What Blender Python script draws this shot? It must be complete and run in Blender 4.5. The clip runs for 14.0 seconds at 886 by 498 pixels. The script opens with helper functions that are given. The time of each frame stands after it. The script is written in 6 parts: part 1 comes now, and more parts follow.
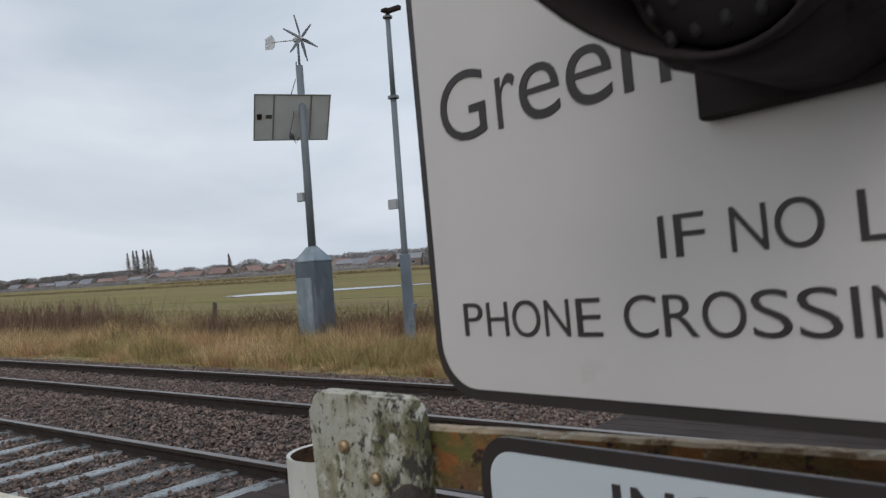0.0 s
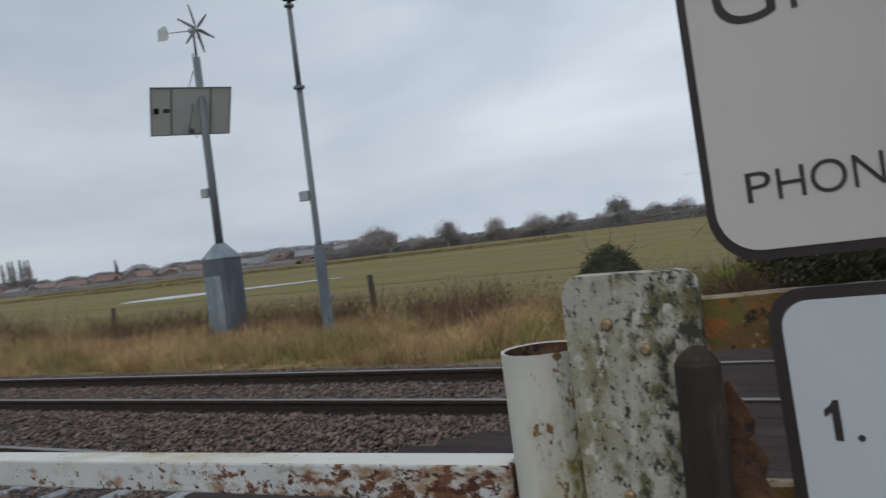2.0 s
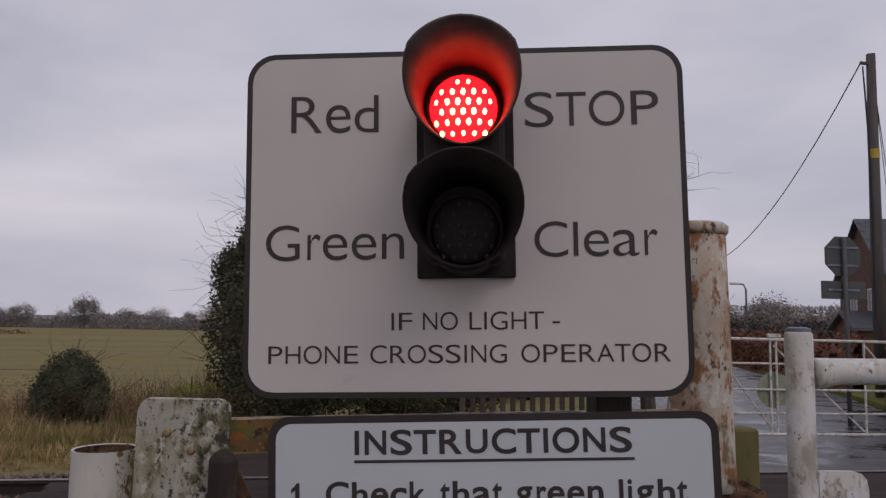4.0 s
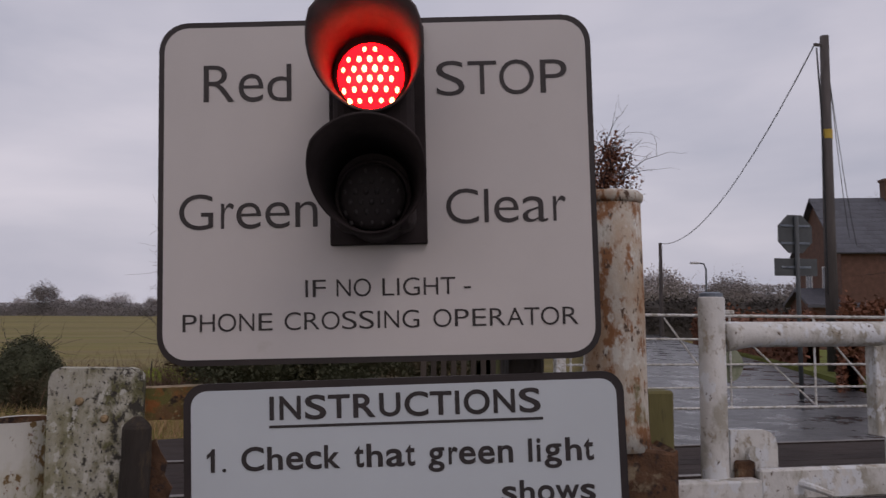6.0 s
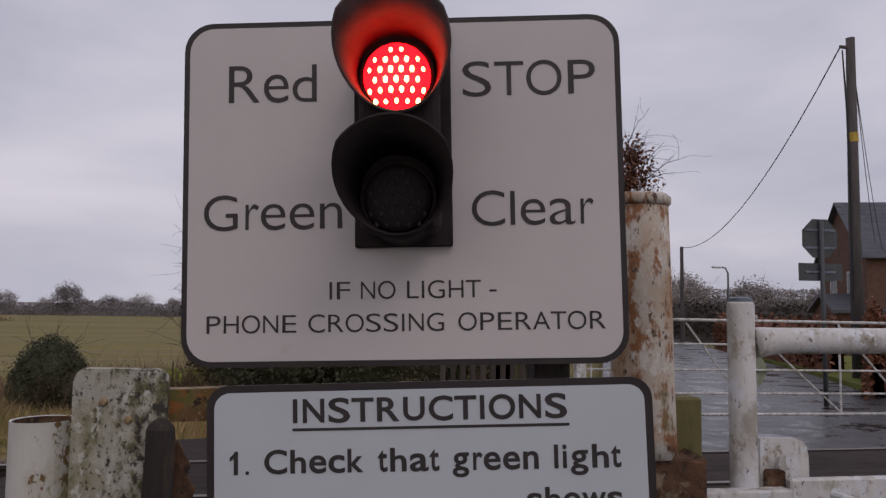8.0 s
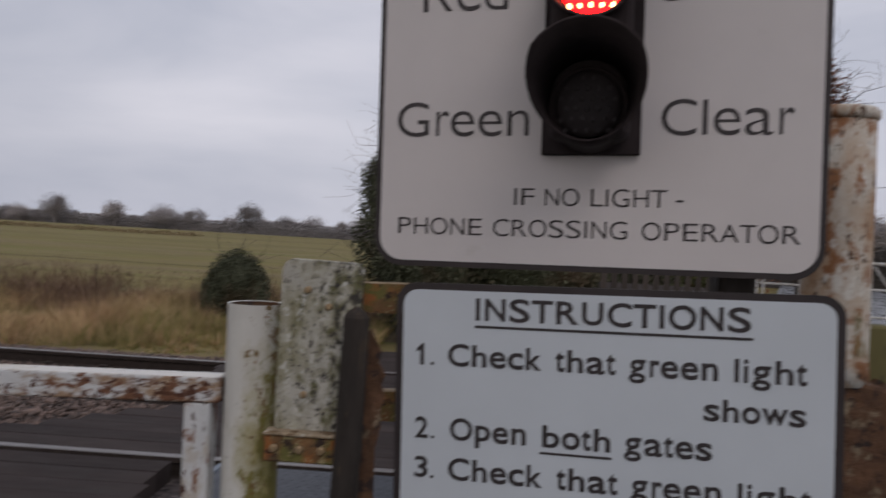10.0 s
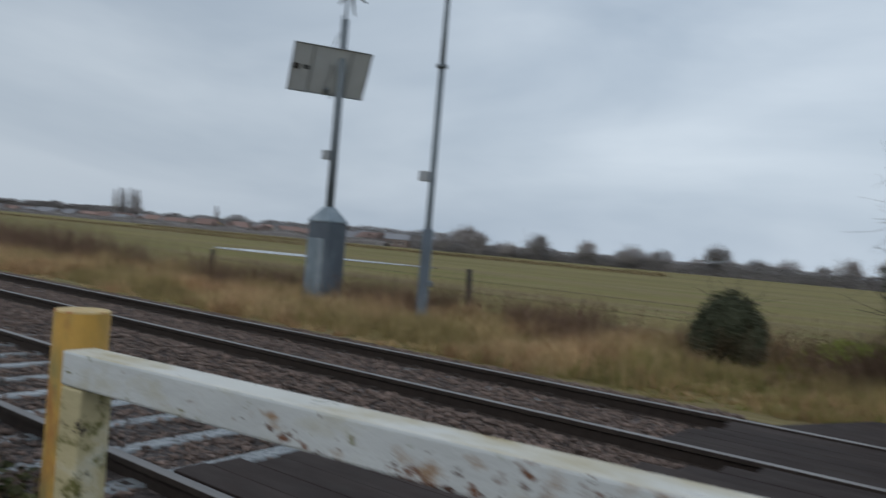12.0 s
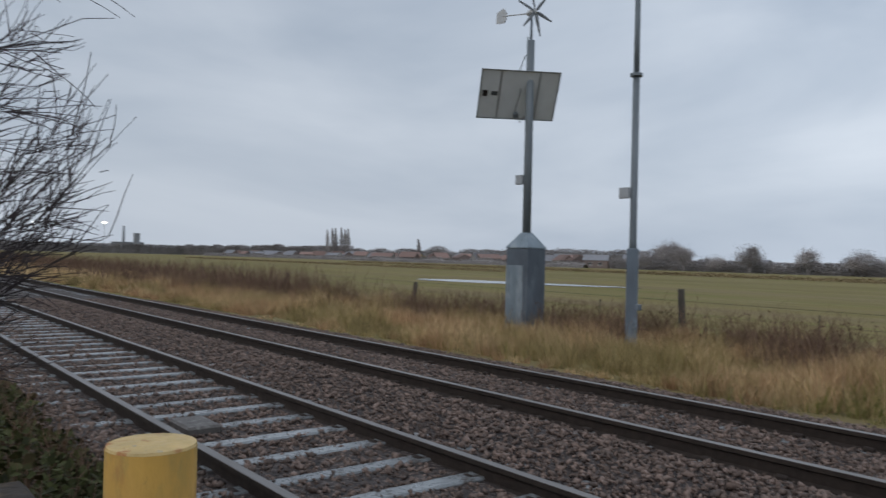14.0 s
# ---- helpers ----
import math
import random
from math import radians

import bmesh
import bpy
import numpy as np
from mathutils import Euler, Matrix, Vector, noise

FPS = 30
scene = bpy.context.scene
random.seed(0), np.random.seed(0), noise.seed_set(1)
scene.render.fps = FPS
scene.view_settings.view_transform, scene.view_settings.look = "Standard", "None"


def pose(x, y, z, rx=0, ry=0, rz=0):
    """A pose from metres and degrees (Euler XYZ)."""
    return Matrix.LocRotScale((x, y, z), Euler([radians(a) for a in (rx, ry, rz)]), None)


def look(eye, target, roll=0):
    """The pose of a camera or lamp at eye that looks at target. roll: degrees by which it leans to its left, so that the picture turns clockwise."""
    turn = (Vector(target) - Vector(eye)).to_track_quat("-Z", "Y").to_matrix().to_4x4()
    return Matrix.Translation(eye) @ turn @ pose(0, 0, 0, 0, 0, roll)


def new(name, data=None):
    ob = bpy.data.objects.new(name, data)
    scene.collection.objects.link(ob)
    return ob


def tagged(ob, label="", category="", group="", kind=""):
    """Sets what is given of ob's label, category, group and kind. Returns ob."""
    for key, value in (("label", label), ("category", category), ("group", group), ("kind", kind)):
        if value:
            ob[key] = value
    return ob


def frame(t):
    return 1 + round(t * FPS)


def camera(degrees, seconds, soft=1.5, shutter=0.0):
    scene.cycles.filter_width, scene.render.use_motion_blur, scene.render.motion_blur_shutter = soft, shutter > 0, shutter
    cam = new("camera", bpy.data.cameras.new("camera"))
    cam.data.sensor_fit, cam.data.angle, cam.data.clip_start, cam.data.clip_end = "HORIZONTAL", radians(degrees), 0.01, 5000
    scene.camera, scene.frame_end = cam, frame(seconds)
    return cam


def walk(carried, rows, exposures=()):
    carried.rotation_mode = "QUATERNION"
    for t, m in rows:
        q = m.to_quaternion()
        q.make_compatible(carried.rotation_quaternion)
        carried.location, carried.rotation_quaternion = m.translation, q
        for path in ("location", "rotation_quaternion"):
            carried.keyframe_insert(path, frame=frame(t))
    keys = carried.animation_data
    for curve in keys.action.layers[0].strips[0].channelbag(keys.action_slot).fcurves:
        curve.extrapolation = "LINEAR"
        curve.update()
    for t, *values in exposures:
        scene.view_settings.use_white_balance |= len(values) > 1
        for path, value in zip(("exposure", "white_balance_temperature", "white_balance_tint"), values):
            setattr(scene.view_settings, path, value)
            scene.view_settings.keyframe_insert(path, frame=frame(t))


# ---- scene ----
cam = camera(60.6, 14.0, 1.35, 0.4)

PATH = [
    (0, (4.862, -2.515, 1.581), (3.643, -0.93, 1.605), -4.2),
    (0.5, (4.812, -2.551, 1.543), (3.639, -0.932, 1.566), -4.9),
    (1, (4.78, -2.596, 1.54), (3.687, -0.922, 1.587), -6.0),
    (1.5, (4.74, -2.646, 1.54), (3.666, -0.959, 1.502), -7.9),
    (2, (4.57, -2.764, 1.51), (3.571, -1.032, 1.489), -7.0),
    (2.5, (4.449, -2.803, 1.532), (4.063, -0.851, 1.731), -3.7),
    (3, (4.468, -3.015, 1.56), (4.737, -1.051, 1.827), -0.7),
    (3.2, (4.49, -3.169, 1.578), (4.807, -1.204, 1.775), 0.5),
    (5.3, (4.614, -3.316, 1.556), (4.851, -1.343, 1.776), 2.2),
    (5.5, (4.622, -3.321, 1.551), (4.895, -1.351, 1.763), 1.8),
    (6, (4.645, -3.306, 1.55), (5.025, -1.35, 1.71), 0.3),
    (6.5, (4.636, -3.314, 1.552), (5.076, -1.369, 1.703), -0.3),
    (7, (4.638, -3.286, 1.546), (5.083, -1.343, 1.702), -0.1),
    (7.2, (4.638, -3.287, 1.552), (5.055, -1.338, 1.721), 0.3),
    (9.3, (4.634, -3.294, 1.531), (4.89, -1.313, 1.639), 1.2),
    (9.5, (4.607, -3.3, 1.518), (4.828, -1.314, 1.6), 2.0),
    (10, (4.596, -3.319, 1.506), (4.517, -1.321, 1.477), 3.3),
    (10.5, (4.46, -3.347, 1.493), (4.1, -1.381, 1.417), 2.6),
    (11, (4.326, -3.25, 1.461), (3.815, -1.318, 1.396), 3.3),
    (11.5, (4.129, -2.851, 1.417), (3.32, -1.023, 1.377), 4.9),
    (12, (3.864, -2.557, 1.397), (2.675, -0.949, 1.389), 4.9),
    (12.5, (3.614, -2.27, 1.464), (1.995, -1.1, 1.558), 4.9),
    (13, (3.453, -2.089, 1.461), (1.676, -1.175, 1.546), 3.1),
    (13.5, (3.426, -2.107, 1.439), (1.729, -1.049, 1.496), 1.8),
    (14, (3.419, -2.146, 1.431), (1.856, -0.899, 1.458), 1.4),
]
EXPOSURES = [
    (0.0, 0.36, 6600, 11),
    (0.5, 0.22, 6600, 10),
    (1.0, 0.15, 6600, 11),
    (2.0, 0.08, 6500, 10),
    (2.5, 0.02, 6600, 13),
    (3.0, -0.20, 6900, 25),
    (5.5, -0.22, 6950, 27),
    (6.5, -0.18, 6950, 27),
    (9.5, -0.18, 6850, 25),
    (10.0, -0.10, 6800, 21),
    (10.5, -0.06, 6500, 13),
    (11.0, 0.0, 6350, 9),
    (12.0, -0.04, 6250, 8),
    (13.0, 0.05, 6150, 8),
    (14.0, 0.06, 6350, 11),
]
walk(cam, [(t, look(eye, target, roll)) for t, eye, target, roll in PATH], EXPOSURES)

# ---- daylight: thick grey overcast late in the day ----
world = bpy.data.worlds.new("overcast_sky")
scene.world = world
world.use_nodes = True
wn, wl = world.node_tree.nodes, world.node_tree.links
wn.clear()
w_out = wn.new("ShaderNodeOutputWorld")
w_bg = wn.new("ShaderNodeBackground")
w_sky = wn.new("ShaderNodeTexSky")
w_sky.sky_type = 'NISHITA'
w_sky.sun_disc = False
w_sky.sun_elevation = radians(14)
w_sky.sun_rotation = radians(200)
w_sky.air_density, w_sky.dust_density, w_sky.ozone_density = 1.2, 4.0, 2.0
w_co = wn.new("ShaderNodeTexCoord")
w_map = wn.new("ShaderNodeMapping")
w_map.inputs["Scale"].default_value = (1.0, 1.0, 3.2)
w_noise = wn.new("ShaderNodeTexNoise")
w_noise.inputs["Scale"].default_value = 2.0
w_noise.inputs["Detail"].default_value = 5.0
w_noise.inputs["Roughness"].default_value = 0.5
w_noise.inputs["Distortion"].default_value = 0.35
w_ramp = wn.new("ShaderNodeValToRGB")
w_ramp.color_ramp.elements[0].position = 0.30
w_ramp.color_ramp.elements[0].color = (4.25, 4.95, 5.85, 1)
w_ramp.color_ramp.elements[1].position = 0.72
w_ramp.color_ramp.elements[1].color = (6.6, 7.2, 7.9, 1)
w_mix = wn.new("ShaderNodeMixRGB")
w_mix.inputs[0].default_value = 0.93
wl.new(w_co.outputs["Generated"], w_map.inputs["Vector"])
wl.new(w_map.outputs["Vector"], w_noise.inputs["Vector"])
wl.new(w_noise.outputs["Fac"], w_ramp.inputs["Fac"])
wl.new(w_sky.outputs["Color"], w_mix.inputs[1])
wl.new(w_ramp.outputs["Color"], w_mix.inputs[2])
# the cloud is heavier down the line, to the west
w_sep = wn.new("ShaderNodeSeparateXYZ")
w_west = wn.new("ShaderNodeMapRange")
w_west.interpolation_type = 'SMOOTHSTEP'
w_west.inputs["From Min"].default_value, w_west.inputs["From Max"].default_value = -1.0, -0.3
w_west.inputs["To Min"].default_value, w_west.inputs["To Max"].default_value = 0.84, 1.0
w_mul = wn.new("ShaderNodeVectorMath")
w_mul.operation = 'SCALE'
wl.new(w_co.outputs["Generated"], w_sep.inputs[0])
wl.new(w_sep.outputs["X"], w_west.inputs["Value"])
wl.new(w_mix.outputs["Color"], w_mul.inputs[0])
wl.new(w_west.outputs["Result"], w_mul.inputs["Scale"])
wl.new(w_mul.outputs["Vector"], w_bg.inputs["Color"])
wl.new(w_bg.outputs["Background"], w_out.inputs["Surface"])
w_bg.inputs["Strength"].default_value = 0.104
sun = new("sun", bpy.data.lights.new("sun", "SUN"))
sun.data.energy, sun.data.angle, sun.data.color = 0.5, radians(25), (1.0, 0.97, 0.93)
sun.matrix_world = look((6, -14, 16), (0, 0, 0))

# ---- materials ----


def mat(name, base, rough=0.7, metal=0.0, var=0.25, scale=6.0, bump=0.2, bscale=60.0, stains=(), island=0.0, each=0.0, stretch=(1, 1, 1), spec=0.4):
    """A surface with a base colour, mottling, stains (colour, scale, from, to, roughness), grain and relief."""
    m = bpy.data.materials.new(name)
    m.use_nodes = True
    n, l = m.node_tree.nodes, m.node_tree.links
    bsdf = n["Principled BSDF"]
    bsdf.inputs["Metallic"].default_value = metal
    bsdf.inputs["Specular IOR Level"].default_value = spec
    co = n.new("ShaderNodeTexCoord")
    mp = n.new("ShaderNodeMapping")
    mp.inputs["Scale"].default_value = stretch
    l.new(co.outputs["Object"], mp.inputs["Vector"])

    def noise_at(sc, detail=6.0, rgh=0.6):
        t = n.new("ShaderNodeTexNoise")
        t.inputs["Scale"].default_value = sc
        t.inputs["Detail"].default_value = detail
        t.inputs["Roughness"].default_value = rgh
        l.new(mp.outputs["Vector"], t.inputs["Vector"])
        return t.outputs["Fac"]

    def ranged(fac, lo, hi, a, b):
        r = n.new("ShaderNodeMapRange")
        r.inputs["From Min"].default_value, r.inputs["From Max"].default_value = lo, hi
        r.inputs["To Min"].default_value, r.inputs["To Max"].default_value = a, b
        l.new(fac, r.inputs["Value"])
        return r.outputs["Result"]

    def mixed(fac, c1, c2):
        x = n.new("ShaderNodeMixRGB")
        l.new(fac, x.inputs[0])
        for k, c in ((1, c1), (2, c2)):
            if isinstance(c, tuple):
                x.inputs[k].default_value = (*c, 1)
            else:
                l.new(c, x.inputs[k])
        return x.outputs["Color"]

    dark = tuple(c * (1 - var) for c in base)
    light = tuple(min(1.0, c * (1 + var)) for c in base)
    col = mixed(ranged(noise_at(scale), 0.3, 0.7, 0, 1), dark, light)
    rgh = None
    if island or each:
        if island:
            g = n.new("ShaderNodeNewGeometry")
            fac, amount = g.outputs["Random Per Island"], island
        else:
            g = n.new("ShaderNodeObjectInfo")
            fac, amount = g.outputs["Random"], each
        v = n.new("ShaderNodeHueSaturation")
        l.new(col, v.inputs["Color"])
        l.new(ranged(fac, 0, 1, 1 - amount, 1 + amount), v.inputs["Value"])
        col = v.outputs["Color"]
    rough_v = ranged(noise_at(scale * 3), 0.3, 0.7, max(0.02, rough - 0.08), min(1, rough + 0.08))
    for k, (c, sc, lo, hi, sr, *drift) in enumerate(stains):
        raw = noise_at(sc * (1 + 0.013 * k), 8.0, 0.65)
        for axis, slope, centre in drift:
            if not any(q.type == 'SEPXYZ' for q in n):
                l.new(co.outputs["Object"], n.new("ShaderNodeSeparateXYZ").inputs[0])
            sep = [q for q in n if q.type == 'SEPXYZ'][0]
            ma = n.new("ShaderNodeMath")
            ma.operation = 'MULTIPLY_ADD'
            l.new(sep.outputs[axis], ma.inputs[0])
            ma.inputs[1].default_value = slope
            ma.inputs[2].default_value = -slope * centre
            ad = n.new("ShaderNodeMath")
            l.new(ma.outputs[0], ad.inputs[0])
            l.new(raw, ad.inputs[1])
            raw = ad.outputs[0]
        f = ranged(raw, lo, hi, 0, 1)
        col = mixed(f, col, c)
        x = n.new("ShaderNodeMix")
        l.new(f, x.inputs[0])
        l.new(rough_v, x.inputs[2])
        x.inputs[3].default_value = sr
        rough_v = x.outputs[0]
    l.new(col, bsdf.inputs["Base Color"])
    l.new(rough_v, bsdf.inputs["Roughness"])
    if bump:
        b = n.new("ShaderNodeBump")
        b.inputs["Strength"].default_value = bump
        b.inputs["Distance"].default_value = 0.3 / bscale
        l.new(noise_at(bscale, 4.0), b.inputs["Height"])
        l.new(b.outputs["Normal"], bsdf.inputs["Normal"])
    return m


def glow(name, colour, strength):
    m = bpy.data.materials.new(name)
    m.use_nodes = True
    b = m.node_tree.nodes["Principled BSDF"]
    b.inputs["Base Color"].default_value = (*colour, 1)
    b.inputs["Emission Color"].default_value = (*colour, 1)
    b.inputs["Emission Strength"].default_value = strength
    b.inputs["Roughness"].default_value = 0.2
    return m


M_VERGE = mat("verge_soil", (0.15, 0.11, 0.06), 0.95, var=0.3, scale=0.8, bump=0.8, bscale=9, stains=(((0.09, 0.08, 0.028), 0.6, 0.5, 0.62, 0.95), ((0.08, 0.055, 0.03), 3.0, 0.53, 0.63, 0.95), ((0.27, 0.2, 0.1), 9.0, 0.55, 0.63, 0.95)), spec=0.1)
RUST, LICHEN, MOSS, SOOT = (0.17, 0.055, 0.02), (0.19, 0.2, 0.13), (0.09, 0.1, 0.022), (0.03, 0.028, 0.025)
M_SIGN = mat("sign_face", (0.57, 0.535, 0.515), 0.42, var=0.05, scale=3, bump=0.02, bscale=30, stains=(((0.42, 0.39, 0.33), 9, 0.66, 0.9, 0.6), ((0.3, 0.27, 0.2), 150, 0.74, 0.8, 0.6)))
M_BOARD = mat("board_face", (0.53, 0.575, 0.60), 0.4, var=0.04, scale=3, bump=0.02, bscale=40, stains=(((0.4, 0.4, 0.36), 120, 0.75, 0.82, 0.6),))
M_BLACK = mat("black_vinyl", (0.034, 0.028, 0.028), 0.5, var=0.25, scale=20, bump=0.03, stains=(((0.2, 0.19, 0.17), 260, 0.72, 0.8, 0.7),))
M_BORDER = mat("black_border", (0.027, 0.020, 0.020), 0.45, var=0.3, scale=9, bump=0.04, stains=(((0.12, 0.1, 0.08), 60, 0.68, 0.8, 0.8),))
M_HOUSING = mat("black_plastic", (0.036, 0.028, 0.028), 0.8, var=0.3, scale=15, bump=0.05, bscale=200, stains=(((0.05, 0.04, 0.035), 30, 0.6, 0.85, 0.85),), spec=0.1)
M_LED = glow("led_red", (1.0, 0.45, 0.18), 9.0)
M_LENS_RED = glow("lens_red", (1.0, 0.006, 0.005), 11.0)
# black raised for the lit cowl only, to stand in for red glow
M_HOOD_LIT = mat("lit_hood_plastic", (0.11, 0.085, 0.085), 0.65, var=0.3, scale=15, bump=0.05, bscale=200, spec=0.2)
M_LENS_OFF = mat("lens_dark", (0.022, 0.018, 0.018), 0.6, var=0.2, bump=0.1, bscale=120, spec=0.12)
M_DOT = mat("led_off", (0.03, 0.026, 0.026), 0.5, var=0.1, bump=0, spec=0.2)
M_PLATE = mat("lichen_paint", (0.44, 0.425, 0.365), 0.85, var=0.25, scale=22, bump=0.6, bscale=110, stretch=(1, 1, 0.75), stains=(((0.25, 0.235, 0.15), 17, 0.42, 0.62, 0.95), ((0.12, 0.115, 0.055), 34, 0.50, 0.62, 0.95, (0, 1.2, 0.03)), ((0.05, 0.045, 0.037), 62, 0.54, 0.61, 0.9, (0, 0.9, 0.03)), ((0.50, 0.49, 0.43), 48, 0.57, 0.62, 0.9), ((0.03, 0.027, 0.024), 150, 0.58, 0.62, 0.9)))
M_PIPE = mat("old_white_paint", (0.55, 0.54, 0.49), 0.55, var=0.12, scale=9, bump=0.25, bscale=80, stretch=(1, 1, 0.6), stains=(((0.40, 0.38, 0.30), 12, 0.54, 0.70, 0.8), ((0.30, 0.26, 0.10), 7, 0.46, 0.66, 0.9, (0, 3.4, 0.020), (2, -0.5, 1.22)), ((0.17, 0.15, 0.04), 40, 0.52, 0.62, 0.9, (0, 3.4, 0.024), (2, -0.5, 1.22)), ((0.16, 0.10, 0.04), 60, 0.575, 0.63, 0.9, (0, 1.5, 0.02)), (RUST, 60, 0.66, 0.69, 0.9), (SOOT, 90, 0.655, 0.69, 0.9)))
M_GATE = mat("rusty_white_paint", (0.55, 0.56, 0.55), 0.5, var=0.12, scale=8, bump=0.35, bscale=70, stretch=(0.6, 1, 1), stains=(((0.42, 0.38, 0.25), 9, 0.54, 0.72, 0.85, (0, -0.05, 0.6)), ((0.18, 0.17, 0.07), 45, 0.62, 0.68, 0.9, (0, -0.06, 0.5)), ((0.31, 0.21, 0.135), 24, 0.49, 0.60, 0.9, (0, 0.14, 0.92), (2, -1.0, 1.188)), ((0.155, 0.07, 0.037), 38, 0.525, 0.58, 0.9, (0, 0.14, 0.92), (2, -1.5, 1.188)), ((0.075, 0.03, 0.016), 66, 0.55, 0.60, 0.9, (0, 0.12, 0.92), (2, -1.2, 1.188))))
M_STILE = mat("rust_streaked_paint", (0.52, 0.53, 0.52), 0.5, var=0.14, scale=9, bump=0.35, bscale=70, stretch=(1, 1, 0.4), stains=(((0.36, 0.28, 0.18), 16, 0.50, 0.64, 0.85), ((0.19, 0.075, 0.033), 34, 0.54, 0.59, 0.9), ((0.075, 0.03, 0.016), 60, 0.58, 0.62, 0.9)))
M_GATE_TOP = mat("pale_top_paint", (0.62, 0.60, 0.54), 0.32, var=0.1, scale=8, bump=0.25, bscale=60, stretch=(0.5, 1, 1), stains=(((0.46, 0.39, 0.24), 7, 0.54, 0.7, 0.6), (RUST, 24, 0.62, 0.67, 0.8, (0, 0.06, 1.1))))
M_BAR2 = mat("yellowed_paint", (0.47, 0.40, 0.23), 0.6, var=0.2, scale=10, bump=0.4, bscale=60, stretch=(0.5, 1, 1), stains=(((0.58, 0.55, 0.43), 10, 0.52, 0.64, 0.6), ((0.14, 0.13, 0.04), 24, 0.53, 0.62, 0.9), ((0.05, 0.04, 0.03), 44, 0.57, 0.63, 0.9)))
M_YELLOW = mat("yellow_post", (0.42, 0.24, 0.045), 0.7, var=0.25, scale=12, bump=0.5, bscale=60, stretch=(1, 1, 0.4), stains=(((0.22, 0.175, 0.06), 14, 0.47, 0.62, 0.85), ((0.28, 0.12, 0.035), 12, 0.54, 0.66, 0.8), ((0.14, 0.11, 0.05), 34, 0.60, 0.68, 0.9)))
M_YTOP = mat("post_end_grain", (0.56, 0.40, 0.17), 0.55, var=0.25, scale=22, bump=0.6, bscale=70, stains=(((0.20, 0.20, 0.19), 26, 0.57, 0.64, 0.4), ((0.40, 0.17, 0.06), 28, 0.56, 0.65, 0.7)))
M_RUSTPOST = mat("peeling_post", (0.52, 0.48, 0.41), 0.75, var=0.15, scale=10, bump=0.6, bscale=70, stretch=(1, 1, 0.6), stains=(((0.40, 0.27, 0.17), 9, 0.41, 0.60, 0.9), ((0.26, 0.12, 0.055), 30, 0.51, 0.58, 0.9), ((0.10, 0.06, 0.04), 60, 0.58, 0.62, 0.9), ((0.58, 0.56, 0.5), 24, 0.56, 0.62, 0.6), ((0.16, 0.15, 0.07), 14, 0.57, 0.70, 0.9, (2, -0.2, 1.5))))
M_RUST = mat("heavy_rust", (0.10, 0.05, 0.026), 0.9, var=0.45, scale=24, bump=1.0, bscale=45, stains=(((0.22, 0.17, 0.11), 22, 0.55, 0.64, 0.9), ((0.03, 0.02, 0.017), 34, 0.53, 0.62, 0.9)))
M_BEAM = mat("rusted_beam", (0.16, 0.085, 0.036), 0.85, var=0.45, scale=26, bump=0.8, bscale=70, stains=(((0.13, 0.12, 0.035), 14, 0.46, 0.58, 0.95), ((0.26, 0.10, 0.03), 22, 0.52, 0.60, 0.9), ((0.035, 0.022, 0.016), 34, 0.54, 0.61, 0.9), ((0.30, 0.25, 0.13), 60, 0.58, 0.63, 0.9)))
M_BEAM_TOP = mat("pale_beam_edge", (0.30, 0.23, 0.15), 0.7, var=0.35, scale=30, bump=0.6, bscale=80, stains=(((0.12, 0.07, 0.03), 40, 0.5, 0.6, 0.9), ((0.46, 0.42, 0.34), 60, 0.58, 0.64, 0.8)))
M_DARKWOOD = mat("rotten_wood", (0.032, 0.025, 0.02), 0.85, var=0.5, scale=16, bump=1.0, bscale=45, stretch=(1, 1, 0.3), stains=(((0.10, 0.07, 0.042), 20, 0.52, 0.64, 0.95), ((0.14, 0.12, 0.05), 12, 0.60, 0.72, 0.95)))
M_GREENWOOD = mat("algae_wood", (0.13, 0.115, 0.045), 0.9, var=0.3, scale=9, bump=0.5, bscale=60, stretch=(1, 1, 0.25), stains=(((0.3, 0.27, 0.15), 9, 0.6, 0.72, 0.9), (SOOT, 15, 0.6, 0.7, 0.9)))
M_WHITE = mat("flaking_white", (0.58, 0.57, 0.54), 0.6, var=0.12, scale=12, bump=0.5, bscale=70, stretch=(1, 1, 0.7), stains=(((0.34, 0.32, 0.27), 13, 0.47, 0.60, 0.85), ((0.32, 0.28, 0.22), 34, 0.57, 0.64, 0.9), ((0.62, 0.64, 0.65), 18, 0.56, 0.59, 0.5), ((0.11, 0.08, 0.055), 80, 0.62, 0.67, 0.9)))
M_PICKET = mat("weathered_picket", (0.06, 0.047, 0.038), 0.85, var=0.3, scale=8, bump=0.4, bscale=40, stretch=(1, 1, 0.25), each=0.25)
M_BOLT = mat("brass_bolt", (0.33, 0.24, 0.14), 0.5, 0.7, var=0.3, scale=60, bump=0.2, bscale=200)
M_GALV = mat("galvanised_steel", (0.15, 0.18, 0.215), 0.5, 0.3, var=0.22, scale=3, bump=0.06, bscale=30, stretch=(1, 1, 0.4), stains=(((0.25, 0.29, 0.33), 2.2, 0.5, 0.66, 0.45), ((0.075, 0.085, 0.1), 5, 0.56, 0.68, 0.7)))
M_GALV_DULL = mat("weathered_zinc", (0.105, 0.125, 0.15), 0.55, 0.25, var=0.2, scale=3, bump=0.05, bscale=30, stretch=(1, 1, 0.4), stains=(((0.16, 0.19, 0.22), 2.5, 0.52, 0.66, 0.5),))
